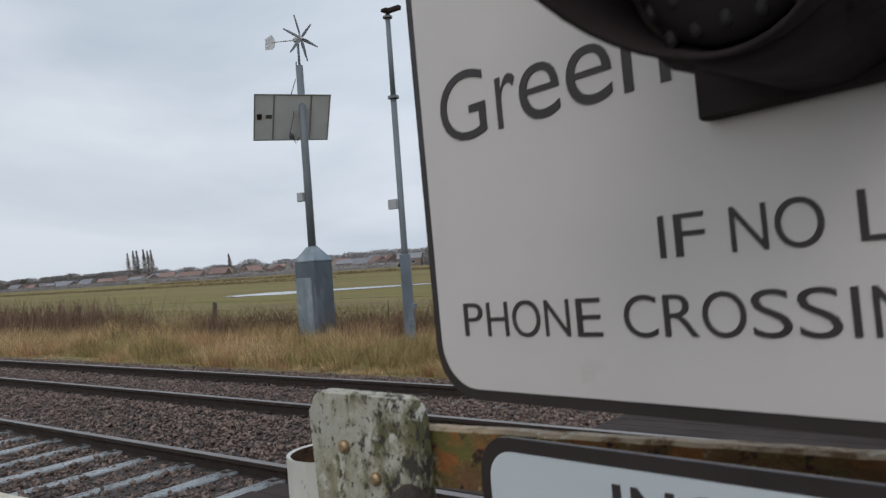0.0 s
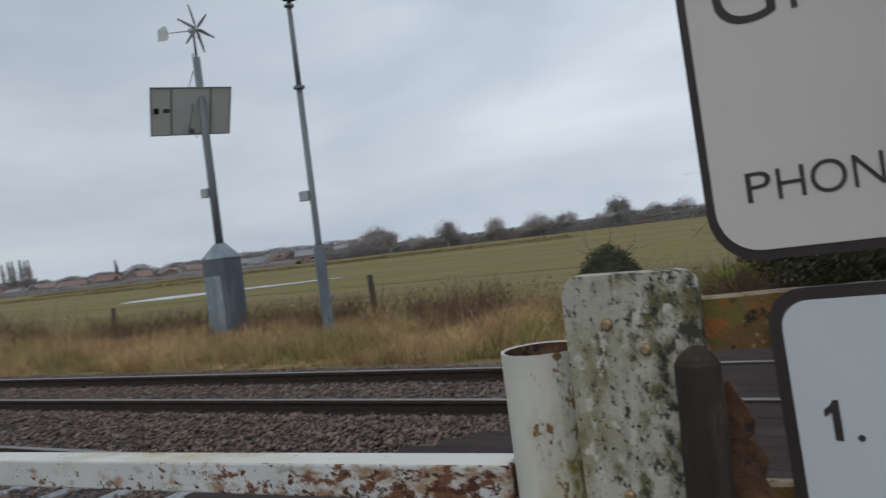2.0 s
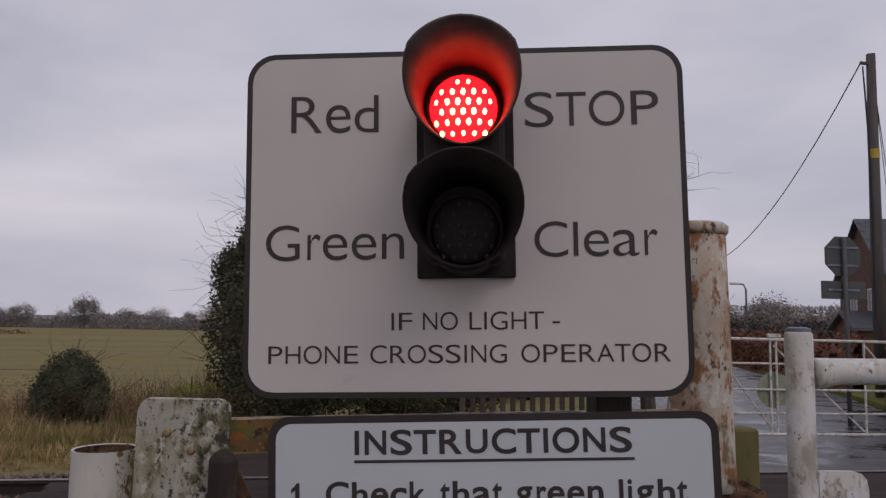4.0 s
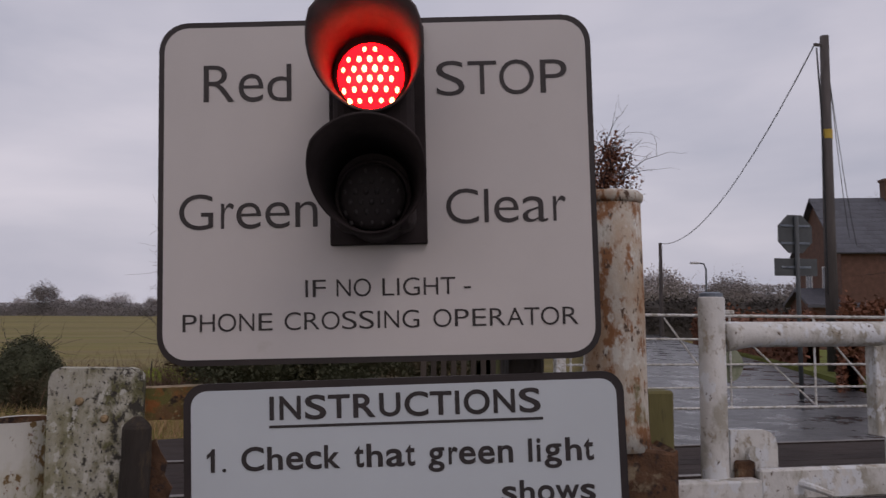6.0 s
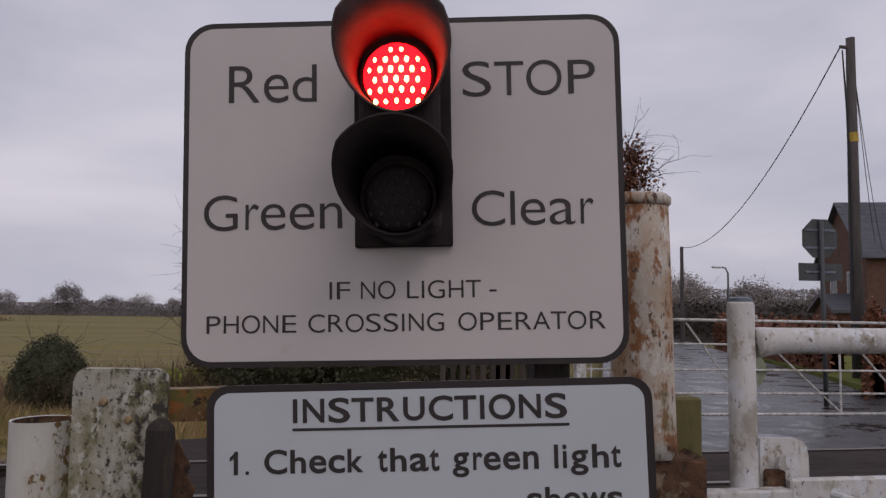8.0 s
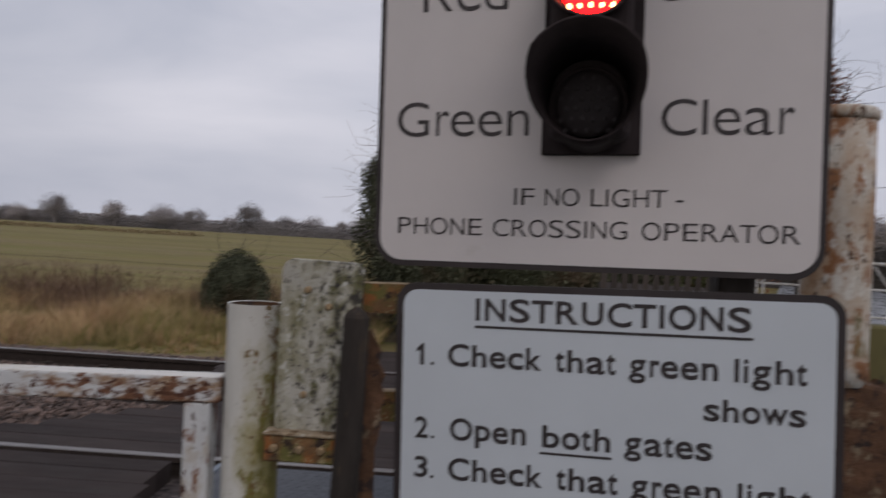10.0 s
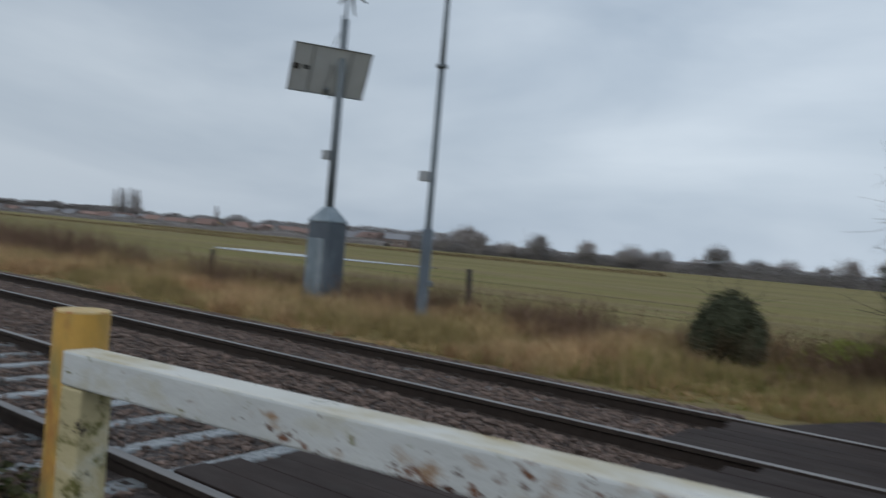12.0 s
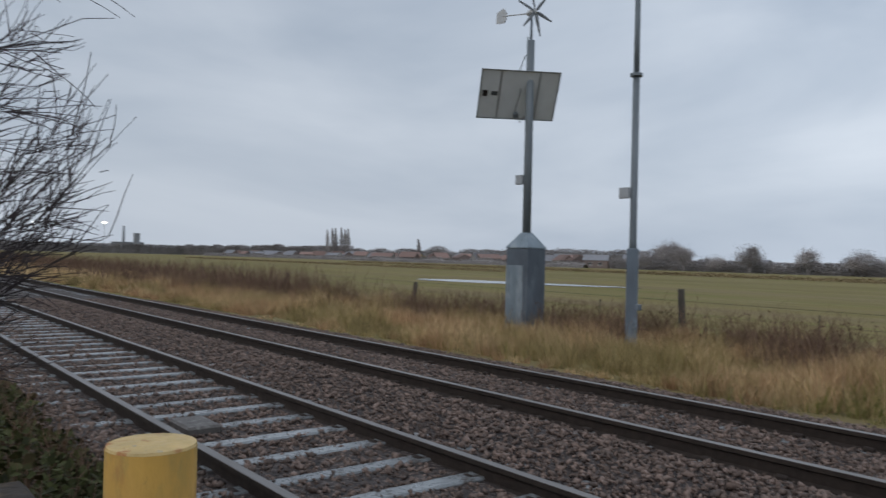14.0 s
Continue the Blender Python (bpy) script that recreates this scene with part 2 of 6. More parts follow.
M_GALV_PALE = mat("pale_zinc", (0.20, 0.245, 0.28), 0.5, 0.2, var=0.18, scale=4, bump=0.05, bscale=30, stretch=(1, 1, 0.3), stains=(((0.29, 0.33, 0.36), 3.5, 0.5, 0.64, 0.5), ((0.12, 0.15, 0.17), 6, 0.56, 0.68, 0.6)))
M_POLE = mat("grey_pole", (0.155, 0.178, 0.195), 0.6, 0.1, var=0.2, scale=2, bump=0.05, stretch=(1, 1, 0.3))
M_PANELBACK = mat("panel_back", (0.62, 0.64, 0.65), 0.6, var=0.06, scale=2, bump=0.02)
M_FRAME = mat("panel_frame", (0.36, 0.38, 0.4), 0.4, 0.6, var=0.1, bump=0.02)
M_SILICON = mat("panel_cells", (0.012, 0.016, 0.04), 0.15, var=0.2, scale=8, bump=0)
M_BLADE = mat("turbine_blade", (0.16, 0.17, 0.18), 0.5, var=0.1, bump=0.03)
M_VANE = mat("turbine_vane", (0.5, 0.51, 0.52), 0.5, var=0.08, bump=0.03)
M_RAILSIDE = mat("rail_rust", (0.034, 0.024, 0.019), 0.85, 0.1, var=0.35, scale=12, bump=0.4, bscale=60)
M_RAILTOP = mat("rail_head", (0.22, 0.205, 0.195), 0.45, 0.7, var=0.2, scale=5, bump=0.05, stretch=(0.1, 1, 1))
M_SLEEPER = mat("wet_concrete", (0.215, 0.23, 0.24), 0.3, var=0.2, scale=7, bump=0.3, bscale=60, stains=(((0.07, 0.06, 0.053), 5, 0.54, 0.62, 0.7), ((0.05, 0.045, 0.04), 18, 0.60, 0.66, 0.8)), each=0.25)
M_CABLEBOX = mat("old_concrete", (0.10, 0.09, 0.083), 0.6, var=0.3, scale=9, bump=0.4, bscale=50, stains=(((0.2, 0.19, 0.18), 12, 0.52, 0.66, 0.5),))
M_BOX = mat("grey_box", (0.36, 0.375, 0.39), 0.6, var=0.1, scale=4, bump=0.05)
M_STONE = mat("ballast_stone", (0.150, 0.105, 0.085), 0.6, var=0.35, scale=20, bump=0.4, bscale=90, island=0.6)
M_BED = mat("ballast_bed", (0.048, 0.037, 0.034), 0.8, var=0.5, scale=14, bump=1.0, bscale=14, stains=(((0.13, 0.105, 0.095), 24, 0.52, 0.60, 0.7), ((0.012, 0.010, 0.010), 18, 0.53, 0.62, 0.9)))
M_DECK = mat("rubber_deck", (0.044, 0.034, 0.031), 0.75, var=0.25, scale=3, bump=0.25, bscale=70, stretch=(0.35, 1, 1), stains=(((0.042, 0.036, 0.033), 4, 0.54, 0.74, 0.7), ((0.085, 0.075, 0.068), 60, 0.66, 0.72, 0.8)), each=0.15, spec=0.1)
M_CHEQ = mat("chequer_steel", (0.055, 0.06, 0.07), 0.5, 0.4, var=0.2, scale=6, bump=0.1, bscale=80)
M_ROAD = mat("wet_asphalt", (0.05, 0.05, 0.052), 0.36, var=0.3, scale=1.2, bump=0.3, bscale=70, stains=(((0.06, 0.058, 0.057), 0.8, 0.5, 0.68, 0.45), ((0.026, 0.027, 0.03), 1.1, 0.52, 0.60, 0.06)), spec=0.5)
M_FIELD = mat("winter_field", (0.215, 0.178, 0.07), 0.95, var=0.28, scale=0.07, bump=0.8, bscale=5, stretch=(0.08, 1, 1), stains=(((0.20, 0.155, 0.08), 0.14, 0.47, 0.58, 0.95), ((0.165, 0.165, 0.05), 0.4, 0.52, 0.62, 0.95), ((0.24, 0.20, 0.105), 1.2, 0.54, 0.63, 0.95), ((0.13, 0.105, 0.05), 2.6, 0.56, 0.64, 0.95)), spec=0.1)
M_STRAW = mat("dry_grass", (0.56, 0.40, 0.22), 0.9, var=0.3, scale=0.5, bump=0, island=0.5, stains=(((0.36, 0.27, 0.12), 0.55, 0.52, 0.64, 0.9), ((0.36, 0.23, 0.13), 0.9, 0.53, 0.64, 0.9)), spec=0.15)
M_RUSSET = mat("russet_grass", (0.43, 0.27, 0.15), 0.9, var=0.3, scale=0.7, bump=0, island=0.5, spec=0.15)
M_OLIVE = mat("withered_grass", (0.33, 0.255, 0.12), 0.9, var=0.3, scale=0.7, bump=0, island=0.5, spec=0.15)
M_RUSHES = mat("field_rushes", (0.25, 0.195, 0.11), 0.95, var=0.3, scale=0.1, bump=0, island=0.3, spec=0.05)
M_GREENGRASS = mat("green_grass", (0.165, 0.18, 0.042), 0.9, var=0.35, scale=0.8, bump=0, island=0.45, spec=0.15)
M_FRESH = mat("fresh_grass", (0.26, 0.34, 0.05), 0.9, var=0.3, scale=0.8, bump=0, island=0.4, spec=0.15)
M_STALK = mat("dead_stalks", (0.17, 0.11, 0.078), 0.9, var=0.3, scale=1.5, bump=0, island=0.45, spec=0.1)
M_IVY = mat("ivy_leaves", (0.085, 0.092, 0.058), 0.9, var=0.25, scale=1.6, bump=0, island=0.22, stains=(((0.115, 0.085, 0.055), 0.9, 0.52, 0.66, 0.8),), spec=0.1)
M_BROWNLEAF = mat("brown_leaves", (0.18, 0.08, 0.05), 0.8, var=0.35, scale=1.2, bump=0, island=0.5, spec=0.15)
M_BAREHEDGE = mat("bare_hedge", (0.085, 0.078, 0.072), 0.95, var=0.2, scale=0.6, bump=0, island=0.15, spec=0.0)
M_BRAMBLE = mat("bramble_leaves", (0.055, 0.06, 0.022), 0.8, var=0.4, scale=1.5, bump=0, island=0.6, stains=(((0.10, 0.055, 0.03), 1.4, 0.53, 0.64, 0.8),), spec=0.15)
M_TWIG = mat("bare_twig", (0.06, 0.05, 0.052), 0.85, var=0.3, scale=9, bump=0.2, bscale=60, spec=0.15)
M_BARK = mat("bark", (0.07, 0.06, 0.05), 0.9, var=0.35, scale=8, bump=0.8, bscale=30, stretch=(1, 1, 0.25))
# paled towards grey: the haze of distance is put into both colours
M_FARTREE = mat("far_twigs_hazed", (0.33, 0.30, 0.29), 0.95, var=0.15, scale=0.2, bump=0, each=0.3, spec=0.05)
M_FARHEDGE = mat("far_hedge_hazed", (0.28, 0.26, 0.255), 0.95, var=0.2, scale=0.1, bump=0, island=0.2, spec=0.05)
M_BRICK = mat("brick_wall", (0.125, 0.066, 0.047), 0.85, var=0.25, scale=4, bump=0.3, bscale=25)
# town brick and tile with distance haze mixed into the colour
M_FARBRICK = mat("haze_tinted_brick", (0.20, 0.155, 0.138), 0.9, var=0.15, scale=0.5, bump=0.1, each=0.3)
M_FARTILE = mat("haze_tinted_tile", (0.21, 0.14, 0.12), 0.9, var=0.15, scale=1, bump=0.1, each=0.4)
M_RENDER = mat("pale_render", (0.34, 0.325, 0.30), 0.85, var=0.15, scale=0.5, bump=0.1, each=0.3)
M_SLATE = mat("slate", (0.075, 0.078, 0.092), 0.5, var=0.2, scale=3, bump=0.3, bscale=14, each=0.18)
M_TILE = mat("red_roof_tile", (0.23, 0.125, 0.09), 0.8, var=0.2, scale=1, bump=0.2, bscale=8, each=0.35)
M_GREYROOF = mat("grey_roof", (0.2, 0.2, 0.215), 0.7, var=0.2, scale=1, bump=0.2, bscale=8, each=0.3)
M_GLASS = mat("window_glass", (0.02, 0.024, 0.03), 0.06, var=0.2, bump=0)
M_FRAMEWHITE = mat("white_frame", (0.66, 0.65, 0.62), 0.5, var=0.08, bump=0.02)
M_SIGNBACK = mat("grey_sign_back", (0.075, 0.082, 0.086), 0.6, 0.1, var=0.15, scale=5, bump=0.03)
M_DISC = mat("algae_disc", (0.26, 0.28, 0.2), 0.8, var=0.2, scale=7, bump=0.1, stains=(((0.13, 0.16, 0.07), 6, 0.5, 0.66, 0.9),))
M_TELE = mat("creosoted_pole", (0.085, 0.075, 0.072), 0.85, var=0.3, scale=6, bump=0.5, bscale=40, stretch=(1, 1, 0.15))
M_WIRE = mat("cable", (0.02, 0.02, 0.022), 0.6, var=0.1, bump=0)
M_WATER = mat("flood_water", (0.05, 0.055, 0.06), 0.05, var=0.1, scale=0.4, bump=0.02, bscale=3, spec=0.6)
M_YELLOWTAPE = mat("yellow_band", (0.5, 0.34, 0.05), 0.6, var=0.15, bump=0.05)
M_POSTGREY = mat("weathered_post", (0.085, 0.075, 0.062), 0.9, var=0.35, scale=9, bump=0.6, bscale=40, stretch=(1, 1, 0.25))
M_LAMP = glow("street_light", (1.0, 0.86, 0.68), 30.0)
# flat blue-grey that carries the skyline haze in its colour
M_TOWER = mat("haze_tinted_concrete", (0.24, 0.25, 0.265), 0.9, var=0.1, scale=0.1, bump=0)

# ---- builders ----


def thing(name, m, label, category, group="", kind=""):
    ob = new(name)
    ob.empty_display_size = 0.1
    ob.matrix_world = m if isinstance(m, Matrix) else Matrix.Translation(m)
    return tagged(ob, label, category, group, kind)


def part(name, bm, material, parent=None, label="", smooth=False):
    me = bpy.data.meshes.new(name)
    if isinstance(bm, bmesh.types.BMesh):
        bmesh.ops.recalc_face_normals(bm, faces=bm.faces)
        bm.to_mesh(me)
        bm.free()
    else:
        me = bm
    mats = material if isinstance(material, (list, tuple)) else [material]
    if not me.materials:
        for x in mats:
            me.materials.append(x)
    if smooth:
        me.shade_smooth()
    ob = new(name, me)
    if parent:
        ob.parent = parent
    if label:
        ob["label"] = label
    return ob


def box(bm, x0, x1, y0, y1, z0, z1, bevel=0.0, seg=1):
    r = bmesh.ops.create_cube(bm, size=1.0)
    vs = r["verts"]
    for v in vs:
        v.co = Vector((x0 + (v.co.x + 0.5) * (x1 - x0), y0 + (v.co.y + 0.5) * (y1 - y0), z0 + (v.co.z + 0.5) * (z1 - z0)))
    if bevel:
        es = list({e for v in vs for e in v.link_edges})
        bmesh.ops.bevel(bm, geom=es, offset=bevel, segments=seg, affect='EDGES', profile=0.5)
    return bm


def boxed(*a, **k):
    return box(bmesh.new(), *a, **k)


def tube(bm, pts, radii, seg=10, caps=True):
    """A tapered tube along points."""
    rings = []
    n = len(pts)
    pts = [Vector(p) for p in pts]
    for i, p in enumerate(pts):
        d = (pts[min(i + 1, n - 1)] - pts[max(i - 1, 0)]).normalized()
        a = d.orthogonal().normalized() if abs(d.z) < 0.999 else Vector((1, 0, 0))
        if abs(d.z) < 0.999:
            a = d.cross(Vector((0, 0, 1))).normalized()
        b = d.cross(a)
        rings.append([bm.verts.new(p + radii[i] * (math.cos(t) * a + math.sin(t) * b)) for t in (2 * math.pi * k / seg for k in range(seg))])
    for r0, r1 in zip(rings, rings[1:]):
        for k in range(seg):
            bm.faces.new((r0[k], r0[(k + 1) % seg], r1[(k + 1) % seg], r1[k]))
    if caps:
        bm.faces.new(rings[0][::-1])
        bm.faces.new(rings[-1])
    return bm


def tubed(pts, radii, seg=10, caps=True):
    return tube(bmesh.new(), pts, radii, seg, caps)


def outline_rr(w, h, r, seg=6, x0=0.0, z0=0.0):
    pts = []
    for cx, cz, a0 in ((w - r, h - r, 0), (r, h - r, 90), (r, r, 180), (w - r, r, 270)):
        for k in range(seg + 1):
            t = radians(a0 + 90 * k / seg)
            pts.append((x0 + cx + r * math.cos(t), z0 + cz + r * math.sin(t)))
    return pts


def slab(bm, pts, y0, y1, bevel=0.0):
    """An outline in x and z, as thick as y0 to y1."""
    a = [bm.verts.new((x, y0, z)) for x, z in pts]
    b = [bm.verts.new((x, y1, z)) for x, z in pts]
    f = bm.faces.new(a)
    bm.faces.new(b[::-1])
    n = len(pts)
    for k in range(n):
        bm.faces.new((a[k], b[k], b[(k + 1) % n], a[(k + 1) % n]))
    if bevel:
        bmesh.ops.bevel(bm, geom=list(f.edges), offset=bevel, segments=2, affect='EDGES')
    return bm


def flat(bm, pts, z0, z1):
    """An outline in x and y, as thick as z0 to z1."""
    a = [bm.verts.new((x, y, z0)) for x, y in pts]
    b = [bm.verts.new((x, y, z1)) for x, y in pts]
    bm.faces.new(a)
    bm.faces.new(b)
    n = len(pts)
    for k in range(n):
        bm.faces.new((a[k], b[k], b[(k + 1) % n], a[(k + 1) % n]))
    return bm


def lathe(bm, profile, seg=24, axis="z"):
    rings = []
    for r, h in profile:
        ring = []
        for k in range(seg):
            t = 2 * math.pi * k / seg
            p = (r * math.cos(t), r * math.sin(t), h) if axis == "z" else (r * math.cos(t), h, r * math.sin(t))
            ring.append(bm.verts.new(p))
        rings.append(ring)
    for r0, r1 in zip(rings, rings[1:]):
        for k in range(seg):
            bm.faces.new((r0[k], r0[(k + 1) % seg], r1[(k + 1) % seg], r1[k]))
    bm.faces.new(rings[0])
    bm.faces.new(rings[-1])
    return bm


def soup(name, base, tris, spots):
    """One mesh of many small pieces: base shape (m, 3), its triangles, and per piece an array (n, m, 3)."""
    n, m = spots.shape[0], spots.shape[1]
    me = bpy.data.meshes.new(name)
    f = np.asarray(tris, dtype=np.int32)
    faces = (f[None] + (np.arange(n) * m)[:, None, None]).reshape(-1, 3)
    me.vertices.add(n * m)
    me.vertices.foreach_set("co", spots.reshape(-1).astype(np.float32))
    me.loops.add(faces.size)
    me.loops.foreach_set("vertex_index", faces.reshape(-1).astype(np.int32))
    me.polygons.add(len(faces))
    me.polygons.foreach_set("loop_start", (np.arange(len(faces)) * 3).astype(np.int32))
    me.update(calc_edges=True)
    return me


def rots(rng, n, tilt=math.pi):
    """n random turns."""
    a, b, c = rng.uniform(0, 2 * math.pi, n), rng.uniform(-tilt, tilt, n), rng.uniform(0, 2 * math.pi, n)
    def rz(t):
        z, o = np.zeros_like(t), np.ones_like(t)
        return np.stack([np.cos(t), -np.sin(t), z, np.sin(t), np.cos(t), z, z, z, o], -1).reshape(-1, 3, 3)
    def rx(t):
        z, o = np.zeros_like(t), np.ones_like(t)
        return np.stack([o, z, z, z, np.cos(t), -np.sin(t), z, np.sin(t), np.cos(t)], -1).reshape(-1, 3, 3)
    return rz(a) @ rx(b) @ rz(c)


LEAF = np.array([(0, 0, 0), (0.45, 0.5, 0.12), (0, 1.0, 0), (-0.45, 0.5, 0.12)], float)
LEAF_T = [(0, 1, 2), (0, 2, 3)]
STONE = np.array([(1, 0, 0), (-1, 0.1, 0), (0, 1, 0.1), (0.1, -1, 0), (0, 0.1, 0.8), (0, 0, -0.8)], float)
STONE_T = [(0, 2, 4), (2, 1, 4), (1, 3, 4), (3, 0, 4), (2, 0, 5), (1, 2, 5), (3, 1, 5), (0, 3, 5)]


def leaves(name, rng, centres, size, spread=0.5):
    """Leaves of about that size at the given places."""
    n = len(centres)
    s = size * rng.uniform(1 - spread, 1 + spread, n)
    v = np.einsum("nij,mj->nmi", rots(rng, n), LEAF) * s[:, None, None] + centres[:, None]
    return soup(name, LEAF, LEAF_T, v)


def shell(rng, n, lobes, inner=0.75):
    """Places in the outer layer of several ellipsoid lobes (centre, radii)."""
    w = np.array([r[0] * r[1] + r[0] * r[2] + r[1] * r[2] for _, r in lobes])
    pick = rng.choice(len(lobes), n, p=w / w.sum())
    d = rng.normal(size=(n, 3))
    d /= np.linalg.norm(d, axis=1)[:, None]
    k = rng.uniform(inner, 1.06, n) + 0.07 * np.sin(d[:, 0] * 9 + pick) * np.cos(d[:, 2] * 8 + d[:, 1] * 5)
    c = np.array([l[0] for l in lobes])[pick]
    r = np.array([l[1] for l in lobes])[pick]
    return c + d * r * k[:, None]


def blades(name, rng, foot, height, width, lean=0.35, way=None):
    """Grass blades: thin bent strips."""
    n = len(foot)
    az = rng.uniform(0, 2 * math.pi, n)
    ld = rng.uniform(0, 2 * math.pi, n) if way is None else way + rng.normal(0, 0.5, n)
    l = height * rng.uniform(0.1, 1.0, n) * lean
    side = np.stack([np.cos(az), np.sin(az), 0 * az], -1) * (width / 2)[:, None]
    tilt = np.stack([np.cos(ld), np.sin(ld), 0 * ld], -1)
    up = np.array([0, 0, 1.0])
    mid = foot + up * (height * 0.55)[:, None] + tilt * (l * 0.35)[:, None]
    tip = foot + up * height[:, None] + tilt * l[:, None]
    v = np.stack([foot - side, foot + side, mid + side * 0.7, mid - side * 0.7, tip], 1)
    return soup(name, None, [(0, 1, 2), (0, 2, 3), (3, 2, 4)], v)


def branches(rng, start, heading, length, radius, depth, out, bend=0.25, droop=0.0, kids=(3, 5), shrink=0.62, fan=0.75):
    """Gathers limbs as (points, radii), each forking into thinner ones."""
    steps = 5
    p, d = Vector(start), Vector(heading).normalized()
    pts, rad = [p.copy()], [radius]
    for k in range(steps):
        d = (d + Vector(rng.normal(0, bend * 0.5, 3)) + Vector((0, 0, -droop * (k + 1) / steps))).normalized()
        p = p + d * (length / steps)
        pts.append(p.copy())
        rad.append(radius * (1 - 0.8 * (k + 1) / steps) + 0.0012)
    out.append((pts, rad))
    if depth > 0:
        for _ in range(int(rng.integers(kids[0], kids[1] + 1))):
            k = int(rng.integers(1, steps + 1))
            side = Vector(rng.normal(0, 1, 3))
            h = (d * 0.8 + side.normalized() * fan + Vector((0, 0, 0.12))).normalized()
            branches(rng, pts[k], h, length * shrink * rng.uniform(0.6, 1.15), max(rad[k] * 0.6, 0.0015), depth - 1, out, bend, droop, kids, shrink, fan)


def limbs(out, seg=3):
    """All limbs as one bmesh-free mesh of thin tubes."""
    vs, fs = [], []
    for pts, rad in out:
        base = len(vs)
        n = len(pts)
        for i, p in enumerate(pts):
            d = (pts[min(i + 1, n - 1)] - pts[max(i - 1, 0)]).normalized()
            a = d.orthogonal().normalized()
            b = d.cross(a)
            for k in range(seg):
                t = 2 * math.pi * k / seg
                vs.append(p + rad[i] * (math.cos(t) * a + math.sin(t) * b))
        for i in range(n - 1):
            for k in range(seg):
                q = (k + 1) % seg
                fs.append((base + i * seg + k, base + i * seg + q, base + (i + 1) * seg + q, base + (i + 1) * seg + k))
    me = bpy.data.meshes.new("branchwork")
    me.from_pydata(vs, [], fs)
    return me


CAPS = {"A": (667, 14, 654), "C": (722, 44, 681), "E": (667, 86, 616), "F": (611, 86, 583), "G": (778, 48, 704), "H": (722, 77, 646), "I": (278, 91, 188), "L": (556, 76, 537), "N": (722, 76, 646), "O": (778, 39, 739), "P": (667, 86, 622), "R": (722, 88, 684), "S": (667, 49, 620), "T": (611, 14, 597), "U": (722, 79, 644), "1": (556, 109, 369), "2": (556, 26, 507), "3": (556, 34, 522), ".": (278, 87, 191), "-": (333, 44, 289)}
SMALL = {"a": (556, 36, 530), "b": (556, 58, 517), "c": (500, 30, 477), "d": (556, 35, 499), "e": (556, 40, 516), "g": (556, 40, 499), "h": (556, 65, 491), "i": (222, 67, 155), "k": (500, 67, 501), "l": (222, 67, 155), "n": (556, 65, 491), "o": (556, 35, 521), "p": (556, 58, 517), "r": (333, 77, 332), "s": (500, 32, 464), "t": (278, 14, 257), "w": (722, 14, 709)}
GLYPHS = {}


def glyph(ch, bold):
    """One character of the built-in font as vertices and faces within 0 to 1 both ways."""
    if (ch, bold) not in GLYPHS:
        cu = bpy.data.curves.new("words", "FONT")
        cu.body, cu.size, cu.extrude, cu.offset, cu.resolution_u = ch, 1.0, 0.004, bold, 5
        ob = new("words", cu)
        bpy.context.view_layer.update()
        me = bpy.data.meshes.new_from_object(ob.evaluated_get(bpy.context.evaluated_depsgraph_get()))
        bpy.data.objects.remove(ob)
        bpy.data.curves.remove(cu)
        co = np.array([v.co for v in me.vertices])
        lo, hi = co.min(0), co.max(0)
        co[:, :2] = (co[:, :2] - lo[:2]) / (hi[:2] - lo[:2])
        GLYPHS[ch, bold] = co, [tuple(f.vertices) for f in me.polygons]
        bpy.data.meshes.remove(me)
    return GLYPHS[ch, bold]


def figure_one():
    """A figure one with its slanting flag."""
    ring = [(0.48, 0), (1, 0), (1, 1), (0.62, 1), (0.44, 0.88), (0, 0.76), (0, 0.57), (0.48, 0.70)]
    n = len(ring)
    co = np.array([(x, y, z) for z in (-0.004, 0.004) for x, y in ring])
    return co, [tuple(range(n, 2 * n)), tuple(range(n - 1, -1, -1))] + [(k, (k + 1) % n, n + (k + 1) % n, n + k) for k in range(n)]


def heights(ch):
    """Foot and head of a character, for capitals of 718."""
    if ch == ".":
        return 0, 115
    if ch == "-":
        return 232, 312
    if ch in "CGOS":
        return -19, 737
    if ch in CAPS:
        return 0, 718
    if ch in "gp":
        return -213, 538
    if ch in "bdhkli":
        return -8 if ch in "bd" else 0, 718
    if ch == "t":
        return -7, 669
    return (0 if ch in "nrw" else -15), (523 if ch == "w" else 538)


def lettering(words, width, cap, bold=0.0):
    """A line of words as a thin mesh, cap high capitals, so wide; starts at x 0, baseline z 0, faces -y."""
    pen, placed = 0, []
    for ch in words:
        if ch == " ":
            pen += 278
            continue
        adv, x0, x1 = CAPS[ch] if ch in CAPS else SMALL[ch]
        fat = 14 if bold > 0 else 0
        placed.append((ch, pen + x0 - fat, pen + x1 + fat))
        pen += adv + fat
    left, right = placed[0][1], placed[-1][2]
    vs, fs = [], []
    for ch, x0, x1 in placed:
        co, faces = figure_one() if ch == "1" else glyph(ch, bold)
        z0, z1 = heights(ch)
        base = len(vs)
        for u, v, d in co:
            vs.append(((x0 + u * (x1 - x0) - left) * width / (right - left), -d * 0.1, (z0 + v * (z1 - z0)) * cap / 718))
        fs += [tuple(base + k for k in f) for f in faces]
    me = bpy.data.meshes.new("lettering")
    me.from_pydata(vs, [], fs)
    return me


